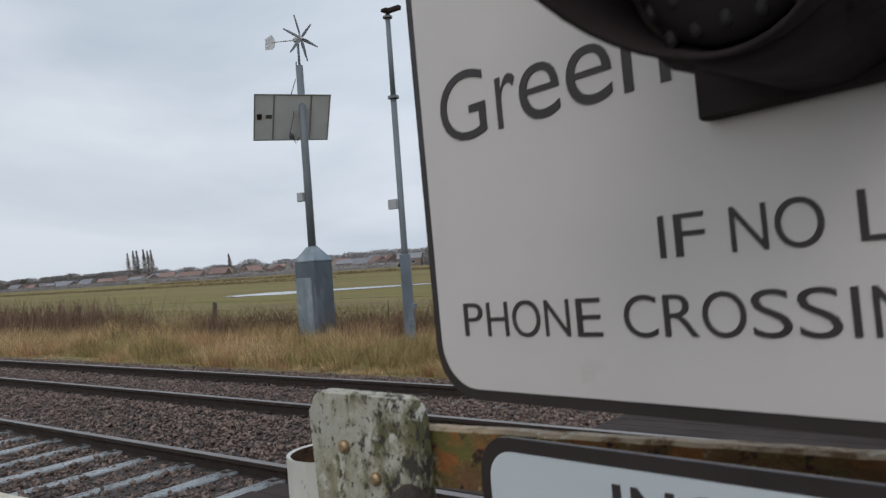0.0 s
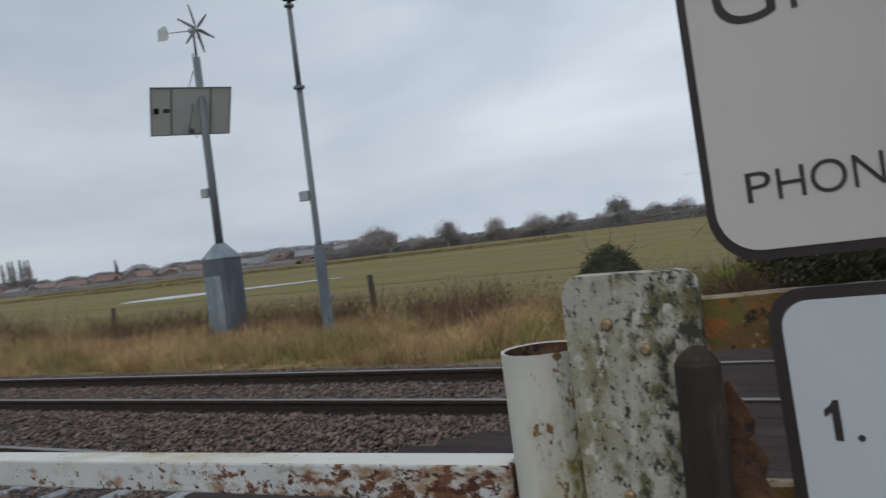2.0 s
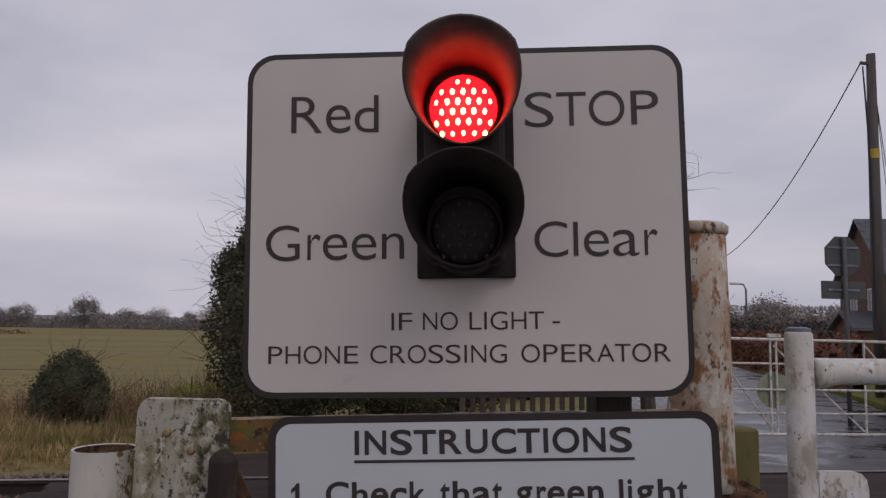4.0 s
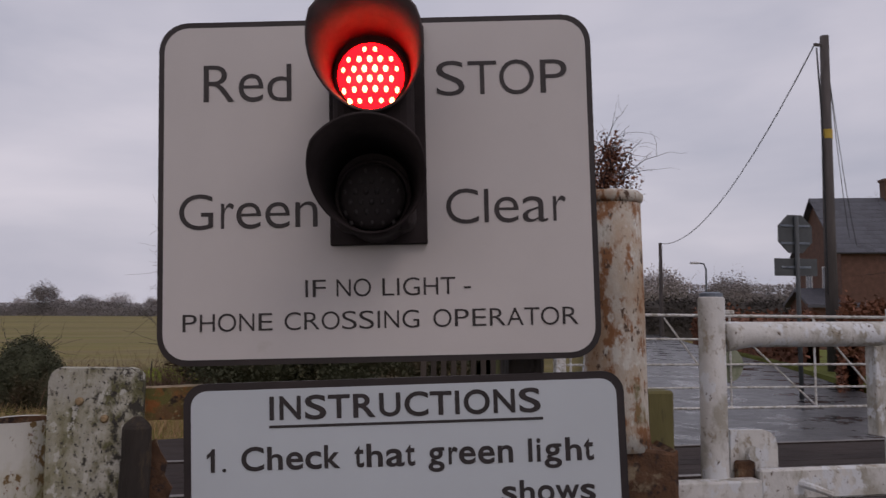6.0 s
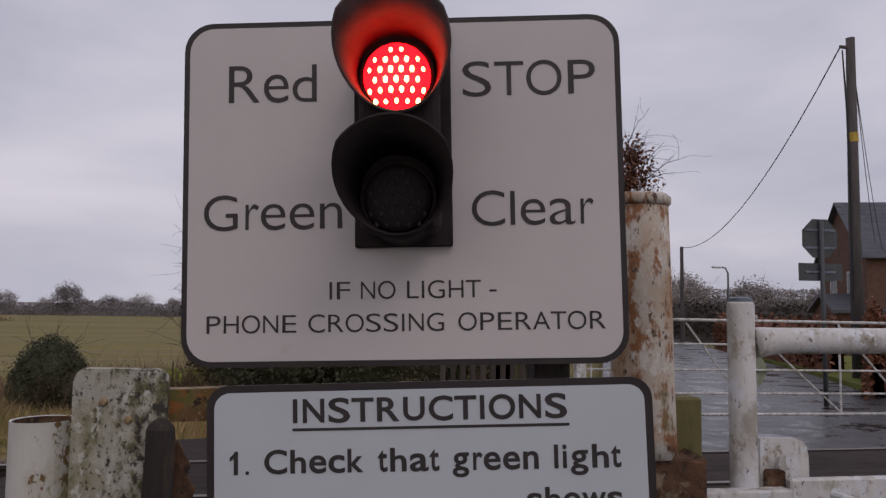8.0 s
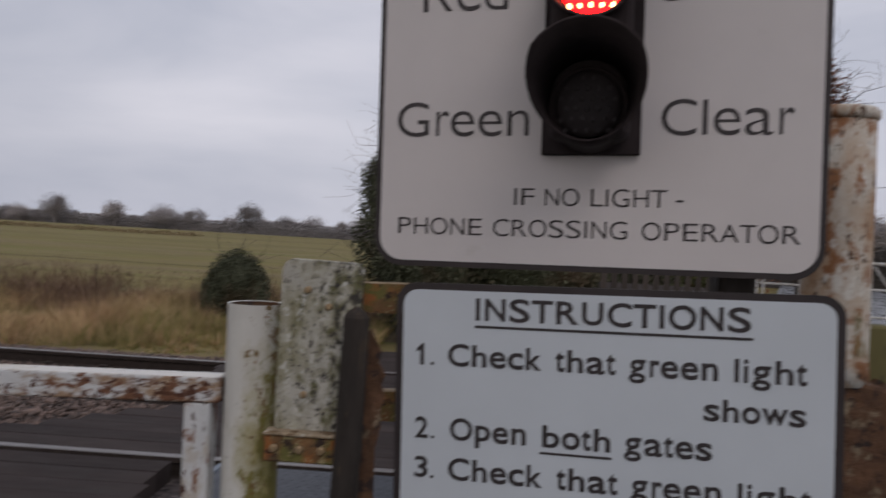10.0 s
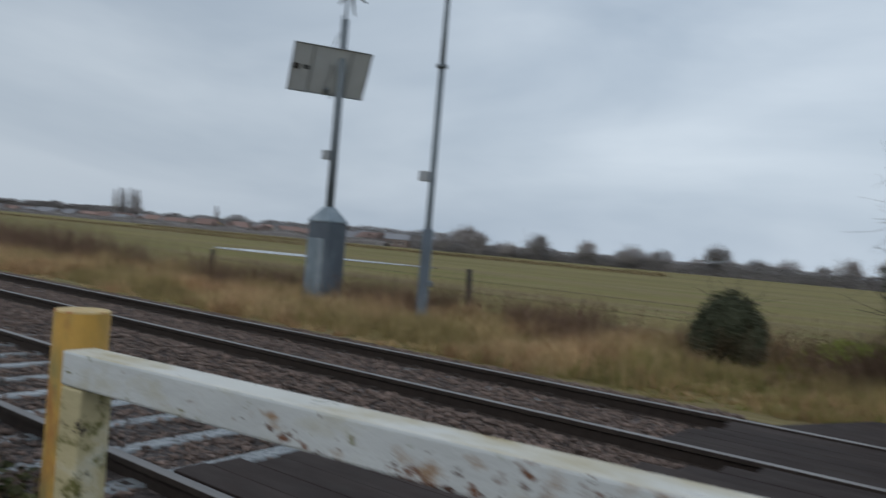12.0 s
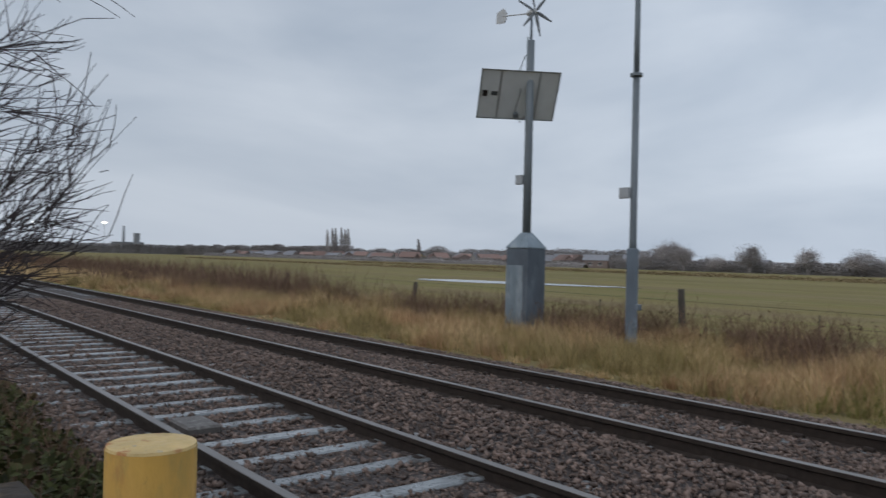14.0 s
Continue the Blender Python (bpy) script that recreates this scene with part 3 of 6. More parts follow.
def ground_z(y):
    return float(np.interp(y, (-2500, -1.3, -0.9, 5.7, 6.2, 8, 12, 16, 260, 2500), (-0.05, -0.06, -0.34, -0.34, -0.2, -0.27, -0.32, -0.4, -0.8, -1.2)))

# ---- the ground, one sheet out to the horizon ----


def build_ground():
    xs = np.concatenate([np.linspace(-2500, -160, 14), np.linspace(-120, 120, 61), np.linspace(160, 2500, 14)])
    ys = np.concatenate([[-2500, -900, -300, -100, -40, -15, -6, -1.3, -0.9, 2.4, 5.7, 6.2], np.linspace(7, 16, 10), np.linspace(20, 260, 41), [330, 450, 700, 1200, 2500]])
    vs, fs = [], []
    for y in ys:
        for x in xs:
            lump = 0.03 * noise.noise((x * 0.3, y * 0.3, 0)) if 6.5 < y < 60 else 0
            vs.append((x, y, ground_z(y) + lump))
    w = len(xs)
    for j in range(len(ys) - 1):
        for i in range(w - 1):
            fs.append((j * w + i, j * w + i + 1, (j + 1) * w + i + 1, (j + 1) * w + i))
    me = bpy.data.meshes.new("ground")
    me.from_pydata(vs, [], fs)
    tagged(part("ground", me, M_FIELD), "flat green winter field with brown rough patches", "ground", kind="structure")


build_ground()


def build_ballast():
    vg = bmesh.new()
    flat(vg, [(-700, 5.8), (1.2, 5.8), (2.0, 6.4), (3.4, 7.2), (3.6, 12.9), (-8, 13.6), (-20, 14.4), (-60, 17.5), (-700, 20)], -0.6, -0.285)
    tagged(part("trackside_verge", vg, M_VERGE), "rough straw-coloured ground of the trackside verge", "verge", kind="structure")
    xs = np.concatenate([np.linspace(-700, -50, 14), np.linspace(-46, 12, 117), np.linspace(16, 120, 8)])
    prof = ((-1.35, -0.26), (-0.95, -0.16), (-0.55, -0.115), (0.0, -0.125), (0.75, -0.13), (1.5, -0.14), (2.0, -0.115), (2.5, -0.10), (3.0, -0.12), (3.3, -0.15), (3.45, -0.155), (3.75, -0.135), (4.2, -0.13), (4.65, -0.145), (4.95, -0.155), (5.25, -0.145), (5.7, -0.16), (6.1, -0.2), (6.6, -0.28))
    vs, fs = [], []
    for y, z in prof:
        for x in xs:
            vs.append((x, y + 0.05 * noise.noise((x * 0.9, y, 3)), z + 0.018 * noise.noise((x * 3.1, y * 3.1, 0))))
    w = len(xs)
    for j in range(len(prof) - 1):
        for i in range(w - 1):
            fs.append((j * w + i, j * w + i + 1, (j + 1) * w + i + 1, (j + 1) * w + i))
    me = bpy.data.meshes.new("ballast_bed")
    me.from_pydata(vs, [], fs)
    tagged(part("ballast_bed", me, M_BED), "bed of dark crushed stone under the tracks", "ballast", kind="structure")
    rng = np.random.default_rng(5)
    n = 105000
    x = 3.4 - 26 * rng.random(n) ** 1.5
    y = rng.uniform(-1.2, 6.5, n)
    edge = np.where(y < 1.5, 0.14, np.where(y < 3.4, 1.02 + 0.946 * (y - 1.59), 1.72))
    keep = ~((x > edge) & (y > -0.3))
    keep &= (np.abs(y) > 0.09) & (np.abs(y - 1.505) > 0.09) & (np.abs(y - 3.45) > 0.12) & (np.abs(y - 4.955) > 0.12)
    mid = (y > 1.7) | (y < -0.1)
    off = np.abs((x + 0.07 + 0.31) % 0.62 - 0.31)
    keep &= mid | (off > 0.068 + 0.02 * np.sin(x * 9 + y * 7)) | (rng.random(n) < 0.10)
    x, y = x[keep], y[keep]
    z = np.interp(y, [p[0] for p in prof], [p[1] for p in prof]) + rng.uniform(-0.012, 0.022, len(x)) + np.where((y > 1.75) & (y < 3.2), 0.02, np.where(y > 3.2, 0.004, 0))
    s = 0.013 + 0.026 * rng.random(len(x)) ** 1.6
    shape = STONE[None] * rng.uniform(0.45, 1.45, (len(x), 6, 1)) * rng.uniform(0.5, 1.25, (len(x), 1, 3))
    v = np.einsum("nij,nmj->nmi", rots(rng, len(x)), shape) * s[:, None, None] + np.stack([x, y, z], -1)[:, None]
    tagged(part("ballast_stones", soup("ballast_stones", None, STONE_T, v), M_STONE), "loose angular brown-grey ballast stones between the rails", "ballast", kind="stuff")


build_ballast()

# ---- railway tracks ----


def rail_mesh(x0, x1):
    pr = [(-0.035, -0.004), (-0.031, 0), (0.031, 0), (0.035, -0.004), (0.035, -0.038), (0.011, -0.05), (0.009, -0.13), (0.07, -0.148), (0.07, -0.159), (-0.07, -0.159), (-0.07, -0.148), (-0.009, -0.13), (-0.011, -0.05), (-0.035, -0.038)]
    bm = bmesh.new()
    a = [bm.verts.new((x0, y, z)) for y, z in pr]
    b = [bm.verts.new((x1, y, z)) for y, z in pr]
    n = len(pr)
    for k in range(n):
        f = bm.faces.new((a[k], a[(k + 1) % n], b[(k + 1) % n], b[k]))
        f.material_index = 1 if k in (0, 1, 2) else 0
    bm.faces.new(a)
    bm.faces.new(b)
    return bm


def sleeper_mesh():
    bm = boxed(-0.085, 0.085, -0.55, 2.05, -0.30, -0.109, 0.015)
    return bm


def build_track(y, x_last, what):
    tr = thing("railway_track", (0, y, 0), what, "railway track", "railway tracks")
    me = None
    for dy in (0.0, 1.505):
        if me is None:
            r = part("rail", rail_mesh(-700, 120), [M_RAILSIDE, M_RAILTOP], tr, "rusty steel rail with a polished head")
            me = r.data
        else:
            r = part("rail", me, M_RAILSIDE, tr, "rusty steel rail with a polished head")
        r.location.y = dy
    sl = None
    clip = None
    x = x_last
    rng = random.Random(int(y * 10))
    for k in range(100):
        if sl is None:
            s = part("sleeper", sleeper_mesh(), M_SLEEPER, tr, "wet grey concrete sleeper")
            sl = s.data
        else:
            s = part("sleeper", sl, M_SLEEPER, tr)
        s.location = (x, 0, rng.uniform(-0.012, 0.004) - (0.034 if y > 1 else 0.0))
        if k < 24:
            for cy in (-0.085, 0.085, 1.42, 1.59):
                if clip is None:
                    c = part("rail_clip", boxed(-0.05, 0.05, -0.03, 0.03, -0.15, -0.105, 0.012), M_RAILSIDE, tr)
                    clip = c.data
                else:
                    c = part("rail_clip", clip, M_RAILSIDE, tr)
                c.location = (x, cy, 0)
        x -= 0.62
    return tr


build_track(0.0, -0.07, "railway track with rusty rails on wet concrete sleepers")
build_track(3.45, 0.6, "railway track with rusty rails, its sleepers sunk in ballast")
tagged(part("cable_box", boxed(-3.38, -2.90, 0.20, 0.50, -0.13, -0.045, 0.02), M_CABLEBOX), "low grey concrete box lying between the rails", "cable box")

# ---- crossing deck and road ----


def build_deck():
    deck = thing("crossing_deck", (0, 0, 0), "dark rubber crossing deck of long boards between rails", "crossing deck", kind="structure")
    rng = random.Random(4)
    for y0, y1, n, x0, x1 in ((0.085, 1.42, 6, 0.15, 2.87), (1.59, 3.365, 8, 1.05, 12.5), (3.535, 4.87, 6, 1.7, 12.5)):
        w = (y1 - y0) / n
        for k in range(n):
            left = x0 + (0.35 * k if y0 > 1.5 and y0 < 3 else 0.08 * k) * 0.6 + rng.uniform(-0.06, 0.06)
            right = x1 - (0.03 * abs(k - 1) if x1 < 3 else 0) + rng.uniform(-0.02, 0.02)
            b = part("board", boxed(left, right, y0 + k * w + 0.002, y0 + (k + 1) * w - 0.002, -0.2, -0.012 + rng.uniform(-0.003, 0.002), 0.004), M_DECK, deck)
    pan = part("chequer_panel", boxed(3.1, 9.5, 0.1, 1.41, -0.2, -0.004, 0.01), M_CHEQ, deck, "grey anti-slip steel panel with raised diamonds")
    bars = []
    for k in range(60):
        for q in range(24):
            bars.append((3.16 + k * 0.062 + (q % 2) * 0.031, 0.13 + q * 0.053))
    c = np.array(bars)
    t = np.where((np.arange(len(c)) % 2) == 0, 0.8, -0.8)
    base = np.array([(-0.018, -0.004, 0), (0.018, -0.004, 0), (0.018, 0.004, 0), (-0.018, 0.004, 0), (0, 0, 0.004)])
    rot = np.stack([np.cos(t), -np.sin(t), 0 * t, np.sin(t), np.cos(t), 0 * t, 0 * t, 0 * t, 1 + 0 * t], -1).reshape(-1, 3, 3)
    v = np.einsum("nij,mj->nmi", rot, base) + np.concatenate([c, np.full((len(c), 1), -0.004)], 1)[:, None]
    tread = part("tread_diamonds", soup("tread_diamonds", None, [(0, 1, 4), (1, 2, 4), (2, 3, 4), (3, 0, 4)], v), M_CHEQ, pan)
    tread["kind"] = "stuff"
    part("edge_strip", boxed(3.06, 3.1, 0.1, 1.41, -0.2, 0.0, 0.006), M_GALV, deck, "bare steel edge strip")


build_deck()
road = part("road", flat(bmesh.new(), [(8.2, 5.05), (13.0, 5.05), (14.9, 8.2), (18.3, 16.2), (22.2, 27), (28.6, 44), (23.6, 44), (16.6, 27), (11.6, 14.5), (8.2, 7.65)], -0.4, -0.02), M_ROAD)
tagged(road, "wet grey asphalt lane with shallow puddles", "road", kind="structure")
apron = part("crossing_apron", flat(bmesh.new(), [(2.2, 5.05), (8.19, 5.05), (8.19, 7.6), (2.9, 6.4)], -0.4, -0.022), M_DECK)
tagged(apron, "dull dark tarmac apron beside the far rail", "pavement", kind="structure")
road2 = part("road_near", flat(bmesh.new(), [(2.9, -0.1), (14, -0.1), (12, -30), (-4, -30), (0.6, -4.0)], -0.4, -0.03), M_ROAD)
tagged(road2, "wet grey asphalt lane before the crossing", "road", kind="structure")

# ---- the warning sign, the light on it and the instruction board ----
SU, SN = Vector((0.98021, -0.19795, 0)), Vector((0.19795, 0.98021, 0))
LEAN = radians(1.55)
SX = SU * math.cos(LEAN) + Vector((0, 0, 1)) * math.sin(LEAN)
SZ = SX.cross(SN)
SIGN_M = Matrix((SX, SN, SZ)).transposed().to_4x4()
SIGN_M.translation = Vector((4.42, -1.958, 1.452))


def on_sign(a, n, b):
    return SIGN_M @ Vector((a, n, b))


def words_on(parent, words, a0, a1, b, cap, bold, name="lettering", label="", y=-0.0042):
    ob = part(name, lettering(words, a1 - a0, cap, bold), M_BLACK, parent, label)
    ob.location = (a0, y, b)
    return ob


def build_sign():
    sign = thing("warning_sign", SIGN_M, "white crossing warning sign with black lettering and black border", "sign")
    part("backing_plate", slab(bmesh.new(), outline_rr(0.745, 0.59, 0.05), -0.001, 0.004), M_BORDER, sign, "black-edged aluminium plate")
    part("sign_face", slab(bmesh.new(), outline_rr(0.725, 0.570, 0.042, 6, 0.010, 0.010), -0.0025, -0.001), M_SIGN, sign, "off-white reflective face")
    y = -0.0030
    for w, a0, a1, b, cap, bold in (("Red", 0.078, 0.229, 0.449, 0.064, -0.006), ("STOP", 0.478, 0.702, 0.452, 0.058, -0.006), ("Green", 0.037, 0.272, 0.230, 0.058, -0.006), ("Clear", 0.490, 0.693, 0.231, 0.057, -0.006), ("IF", 0.2505, 0.285, 0.111, 0.029, -0.006), ("NO", 0.303, 0.361, 0.111, 0.029, -0.006), ("LIGHT", 0.380, 0.503, 0.111, 0.029, -0.006), ("-", 0.517, 0.529, 0.111, 0.029, 0.0), ("PHONE", 0.044, 0.195, 0.057, 0.029, -0.006), ("CROSSING", 0.215, 0.441, 0.057, 0.029, -0.006), ("OPERATOR", 0.4645, 0.707, 0.057, 0.029, -0.006)):
        words_on(sign, w, a0, a1, b, cap, bold, y=y)
    for k in range(2):
        part("fixing_channel", boxed(0.02, 0.72, 0.004, 0.03, 0.1 + 0.36 * k, 0.14 + 0.36 * k, 0.003), M_GALV, sign)
    return sign


def hood_mesh(cx, cz):
    """A cowl: a tube cut back towards its underside."""
    bm = bmesh.new()
    seg = 40
    rows = []
    for k in range(seg):
        t = 2 * math.pi * k / seg
        s = math.sin(t)
        tip = 0.118 + 0.106 * min(1.0, max(0.0, (s + 1.0) / 1.6))
        r0, r1 = 0.061, 0.063 + (0.0945 - 0.063) * max(0.0, (tip - 0.10)) / 0.12
        c = math.cos(t)
        rows.append([bm.verts.new(v) for v in (
            (cx + r0 * c, -0.085, cz + r0 * s), (cx + r1 * c, -tip, cz + r1 * s),
            (cx + (r1 - 0.0035) * c, -tip, cz + (r1 - 0.0035) * s), (cx + (r0 - 0.0035) * c, -0.085, cz + (r0 - 0.0035) * s))])
    for k in range(seg):
        a, b = rows[k], rows[(k + 1) % seg]
        for i in range(4):
            bm.faces.new((a[i], a[(i + 1) % 4], b[(i + 1) % 4], b[i]))
    return bm


def build_light():
    lamp = thing("warning_light", SIGN_M @ Matrix.Translation((0, -0.0032, 0)), "black two-lamp warning light with its red lamp lit", "warning light")
    part("back_plate", boxed(0.295, 0.458, -0.012, 0.0, 0.196, 0.572, 0.002), M_HOUSING, lamp)
    cx = 0.3765
    part("body", boxed(0.312, 0.441, -0.10, -0.011, 0.212, 0.535, 0.02, 3), M_HOUSING, lamp)
    led = None
    for cz, lit in ((0.4535, True), (0.262, False)):
        bm = bmesh.new()
        lathe(bm, [(0.064, -0.012), (0.062, -0.09), (0.060, -0.105), (0.054, -0.11), (0.053, -0.10)], 36, "y")
        ring = part("lamp_module", bm, M_HOUSING, lamp, smooth=True)
        ring.location = (cx, 0, cz)
        part("hood", hood_mesh(cx, cz + 0.009), M_HOOD_LIT if lit else M_HOUSING, lamp, "black cowl", smooth=True)
        bm = bmesh.new()
        lathe(bm, [(0.0525, -0.108), (0.051, -0.116), (0.043, -0.1215), (0.028, -0.1255), (0.01, -0.127)], 36, "y")
        lens = part("lens", bm, M_LENS_RED if lit else M_LENS_OFF, lamp, "lit red lens" if lit else "dark unlit lens", smooth=True)
        lens.location = (cx, 0, cz)
        dot = None
        for row, n in enumerate((2, 5, 6, 5, 6, 5)):
            for k in range(n):
                x = (k - (n - 1) / 2) * 0.0163
                z = 0.0375 - row * 0.0156
                rr = math.hypot(x, z)
                if rr > 0.052:
                    continue
                if dot is None:
                    b2 = bmesh.new()
                    bmesh.ops.create_icosphere(b2, subdivisions=2, radius=0.004)
                    for v in b2.verts:
                        v.co.z *= 1.45
                    o = part("led", b2, M_LED if lit else M_DOT, lens)
                    dot = o.data
                else:
                    o = part("led", dot, M_LED if lit else M_DOT, lens)
                o.location = (x, -0.128 + 0.013 * (rr / 0.05) ** 2, z)
    return lamp


def build_board():
    m = SIGN_M @ Matrix.Translation((0.053, 0.0, -0.036)) @ pose(0, 0, 0, 0, -0.65, 0)
    board = thing("instruction_board", m, "white instruction board with bold black lettering and black border", "sign")
    part("backing_plate", slab(bmesh.new(), outline_rr(0.733, 0.746, 0.035, 6, -0.008, -0.74), -0.001, 0.004), M_BORDER, board, "black-edged aluminium plate")
    part("board_face", slab(bmesh.new(), outline_rr(0.707, 0.721, 0.026, 6, 0.005, -0.727), -0.0025, -0.001), M_BOARD, board, "cool white reflective face")
    y = -0.0030
    for w, a0, a1, b, cap in (("INSTRUCTIONS", 0.136, 0.586, -0.057, 0.039), ("1.", 0.031, 0.063, -0.139, 0.038), ("Check", 0.088, 0.2515, -0.138, 0.038), ("that", 0.275, 0.3755, -0.138, 0.038), ("green", 0.397, 0.537, -0.138, 0.038), ("light", 0.562, 0.670, -0.138, 0.038), ("shows", 0.516, 0.670, -0.203, 0.036), ("2.", 0.031, 0.066, -0.269, 0.038), ("Open", 0.094, 0.228, -0.268, 0.038), ("both", 0.256, 0.3695, -0.268, 0.038), ("gates", 0.392, 0.531, -0.268, 0.038), ("3.", 0.031, 0.066, -0.339, 0.038), ("Check", 0.092, 0.257, -0.338, 0.038), ("that", 0.281, 0.3825, -0.338, 0.038), ("green", 0.404, 0.546, -0.338, 0.038), ("light", 0.571, 0.680, -0.338, 0.038)):
        words_on(board, w, a0, a1, b, cap, 0.018, y=y)
    part("underline", boxed(0.135, 0.589, y - 0.0004, y + 0.0006, -0.070, -0.0655), M_BLACK, board)
    part("underline", boxed(0.252, 0.372, y - 0.0004, y + 0.0006, -0.280, -0.276), M_BLACK, board)
    return board


build_sign()
build_light()
build_board()


def post(name, m, pts, radii, material, label, category, seg=14, parts=()):
    t = thing(name, m, label, category)
    part("shaft", tubed(pts, radii, seg), material, t, smooth=True)
    for nm, bm, mt, lb in parts:
        part(nm, bm, mt, t, lb)
    return t


# posts and bars that carry the sign
p = on_sign(0.62, 0.09, 0)
t = thing("sign_post", (p.x, p.y, 0), "dark weathered timber post behind the sign", "post")
part("shaft", boxed(-0.032, 0.032, -0.03, 0.032, -0.06, 1.9, 0.006), M_DARKWOOD, t)


def build_lichen_plate():
    t = thing("lichen_plate", pose(4.307, -1.978, 1.40, 4.0, 1.0, 0), "white painted plate mottled with lichen, rounded at its corners", "plate")
    part("plate", slab(bmesh.new(), outline_rr(0.145, 0.326, 0.02, 5, -0.048, -0.273), 0.0, 0.018, 0.004), M_PLATE, t)
    for a, b in ((0.0, 0.0), (0.039, -0.028), (0.002, -0.191)):
        bm = bmesh.new()
        lathe(bm, [(0.0068, 0.0), (0.0066, -0.004), (0.004, -0.0065)], 10, "y")
        o = part("bolt", bm, M_BOLT, t, "weathered round bolt head")
        o.location = (a, 0.0005, b)
    return t


build_lichen_plate()
bm = bmesh.new()
rings = []
for k in range(34):
    z = -1.46 + 1.366 * min(1.0, k / 30) + (0.006 * (k - 30) if k > 30 else 0)
    q = 1.0 if k < 29 else (0.97, 0.93, 0.80, 0.55, 0.25)[k - 29]
    rings.append([])
    for i in range(14):
        a = 2 * math.pi * i / 14
        w = q * (1 + 0.13 * noise.noise((math.cos(a) * 2, math.sin(a) * 2, z * 9)) + 0.08 * noise.noise((math.cos(a) * 6, math.sin(a) * 6, z * 30)))
        rings[-1].append(bm.verts.new((0.023 + 0.0245 * w * math.cos(a), 0.022 * w * math.sin(a), z)))
for a, b in zip(rings, rings[1:]):
    for i in range(14):
        bm.faces.new((a[i], a[(i + 1) % 14], b[(i + 1) % 14], b[i]))
bm.faces.new(rings[0])
bm.faces.new(rings[-1])
t = thing("rotten_post", pose(4.378, -1.992, 1.452, 0, 1.0, 0), "thin black rotten timber post with a splintered top", "post")
part("shaft", bm, M_DARKWOOD, t)
bm = bmesh.new()
slab(bm, [(0.036, -0.125), (0.048, -0.115), (0.056, -0.135), (0.068, -0.155), (0.065, -0.175), (0.078, -0.195), (0.072, -0.215), (0.080, -0.235), (0.073, -0.262), (0.076, -0.29), (0.068, -0.33), (0.072, -0.42), (0.068, -0.5), (0.074, -0.6), (0.036, -0.62)], 0.0225, 0.029)
part("split_flake", bm, M_RUST, t, "flaking mossy splinter")


def beam_mesh(z0, z1):
    """A worn bar: its upper edge eaten unevenly by rust."""
    bm = bmesh.new()
    n = 46
    rows = []
    for k in range(n + 1):
        x = 0.99 * k / n
        e = 0.0022 * noise.noise((x * 40, z0 * 9, 0)) + 0.0012 * noise.noise((x * 130, z0, 4))
        rows.append([bm.verts.new(v) for v in ((x, 0, z0 - e), (x, 0, z1 - 0.003 + e), (x, 0.004, z1 + e), (x, 0.02, z1 - 0.001 + e), (x, 0.02, z0))])
    for a, b in zip(rows, rows[1:]):
        for i in range(5):
            f = bm.faces.new((a[i], a[(i + 1) % 5], b[(i + 1) % 5], b[i]))
            # the upper edge and top take the paler material
            f.material_index = 1 if i in (1, 2) else 0
    bm.faces.new(rows[0])
    bm.faces.new(rows[-1])
    return bm


def build_beam():
    for z, what in ((1.3605, "rusty brown horizontal beam behind the boards"), (1.164, "mossy lower horizontal beam behind the boards")):
        t = thing("cross_beam", pose(4.265, -1.957, z, 0, -0.8, 3.4), what, "beam", "beams behind the boards")
        part("beam", beam_mesh(0.0, 0.057), [M_BEAM, M_BEAM_TOP], t)


build_beam()


def build_bracket():
    t = thing("angle_bracket", pose(4.307, -1.978, 1.40), "dark rusty angle bracket with bolts under the plate", "bracket")
    part("bracket_plate", boxed(-0.064, 0.064, -0.004, 0.012, -0.311, -0.264, 0.003), M_BEAM, t)
    part("ledge", boxed(-0.066, 0.064, -0.008, 0.030, -0.263, -0.256, 0.002), M_BEAM_TOP, t, "pale upper edge")
    for a in (-0.045, 0.0, 0.04):
        bm = bmesh.new()
        lathe(bm, [(0.008, -0.004), (0.008, -0.010), (0.005, -0.013)], 8, "y")
        o = part("bolt", bm, M_BOLT, t)
        o.location = (a, 0, -0.285)


build_bracket()

t = thing("hollow_post", (4.204, -1.888, 0), "open-topped white steel tube post stained with moss", "post")
bm = bmesh.new()
tube(bm, [(0, 0, -0.06), (0, 0, 1.362)], [0.0525, 0.0525], 28, caps=False)
rim = [v for v in bm.verts if v.co.z > 1.3]
rim.sort(key=lambda v: math.atan2(v.co.y, v.co.x))
lip = [bm.verts.new((v.co.x * 0.92, v.co.y * 0.92, 1.361)) for v in rim]
for k in range(len(rim)):
    q = (k + 1) % len(rim)
    bm.faces.new((rim[k], rim[q], lip[q], lip[k]))
# lining in dark rust colour, standing in for the shade down the tube
bi = bmesh.new()
tube(bi, [(0, 0, 0.9), (0, 0, 1.3605)], [0.0482, 0.0482], 28, caps=False)
part("bore", bi, M_RUST, t, "dark inside, its shade put into the colour")
part("tube", bm, M_PIPE, t, smooth=False)
t.rotation_euler.y = radians(-0.6)


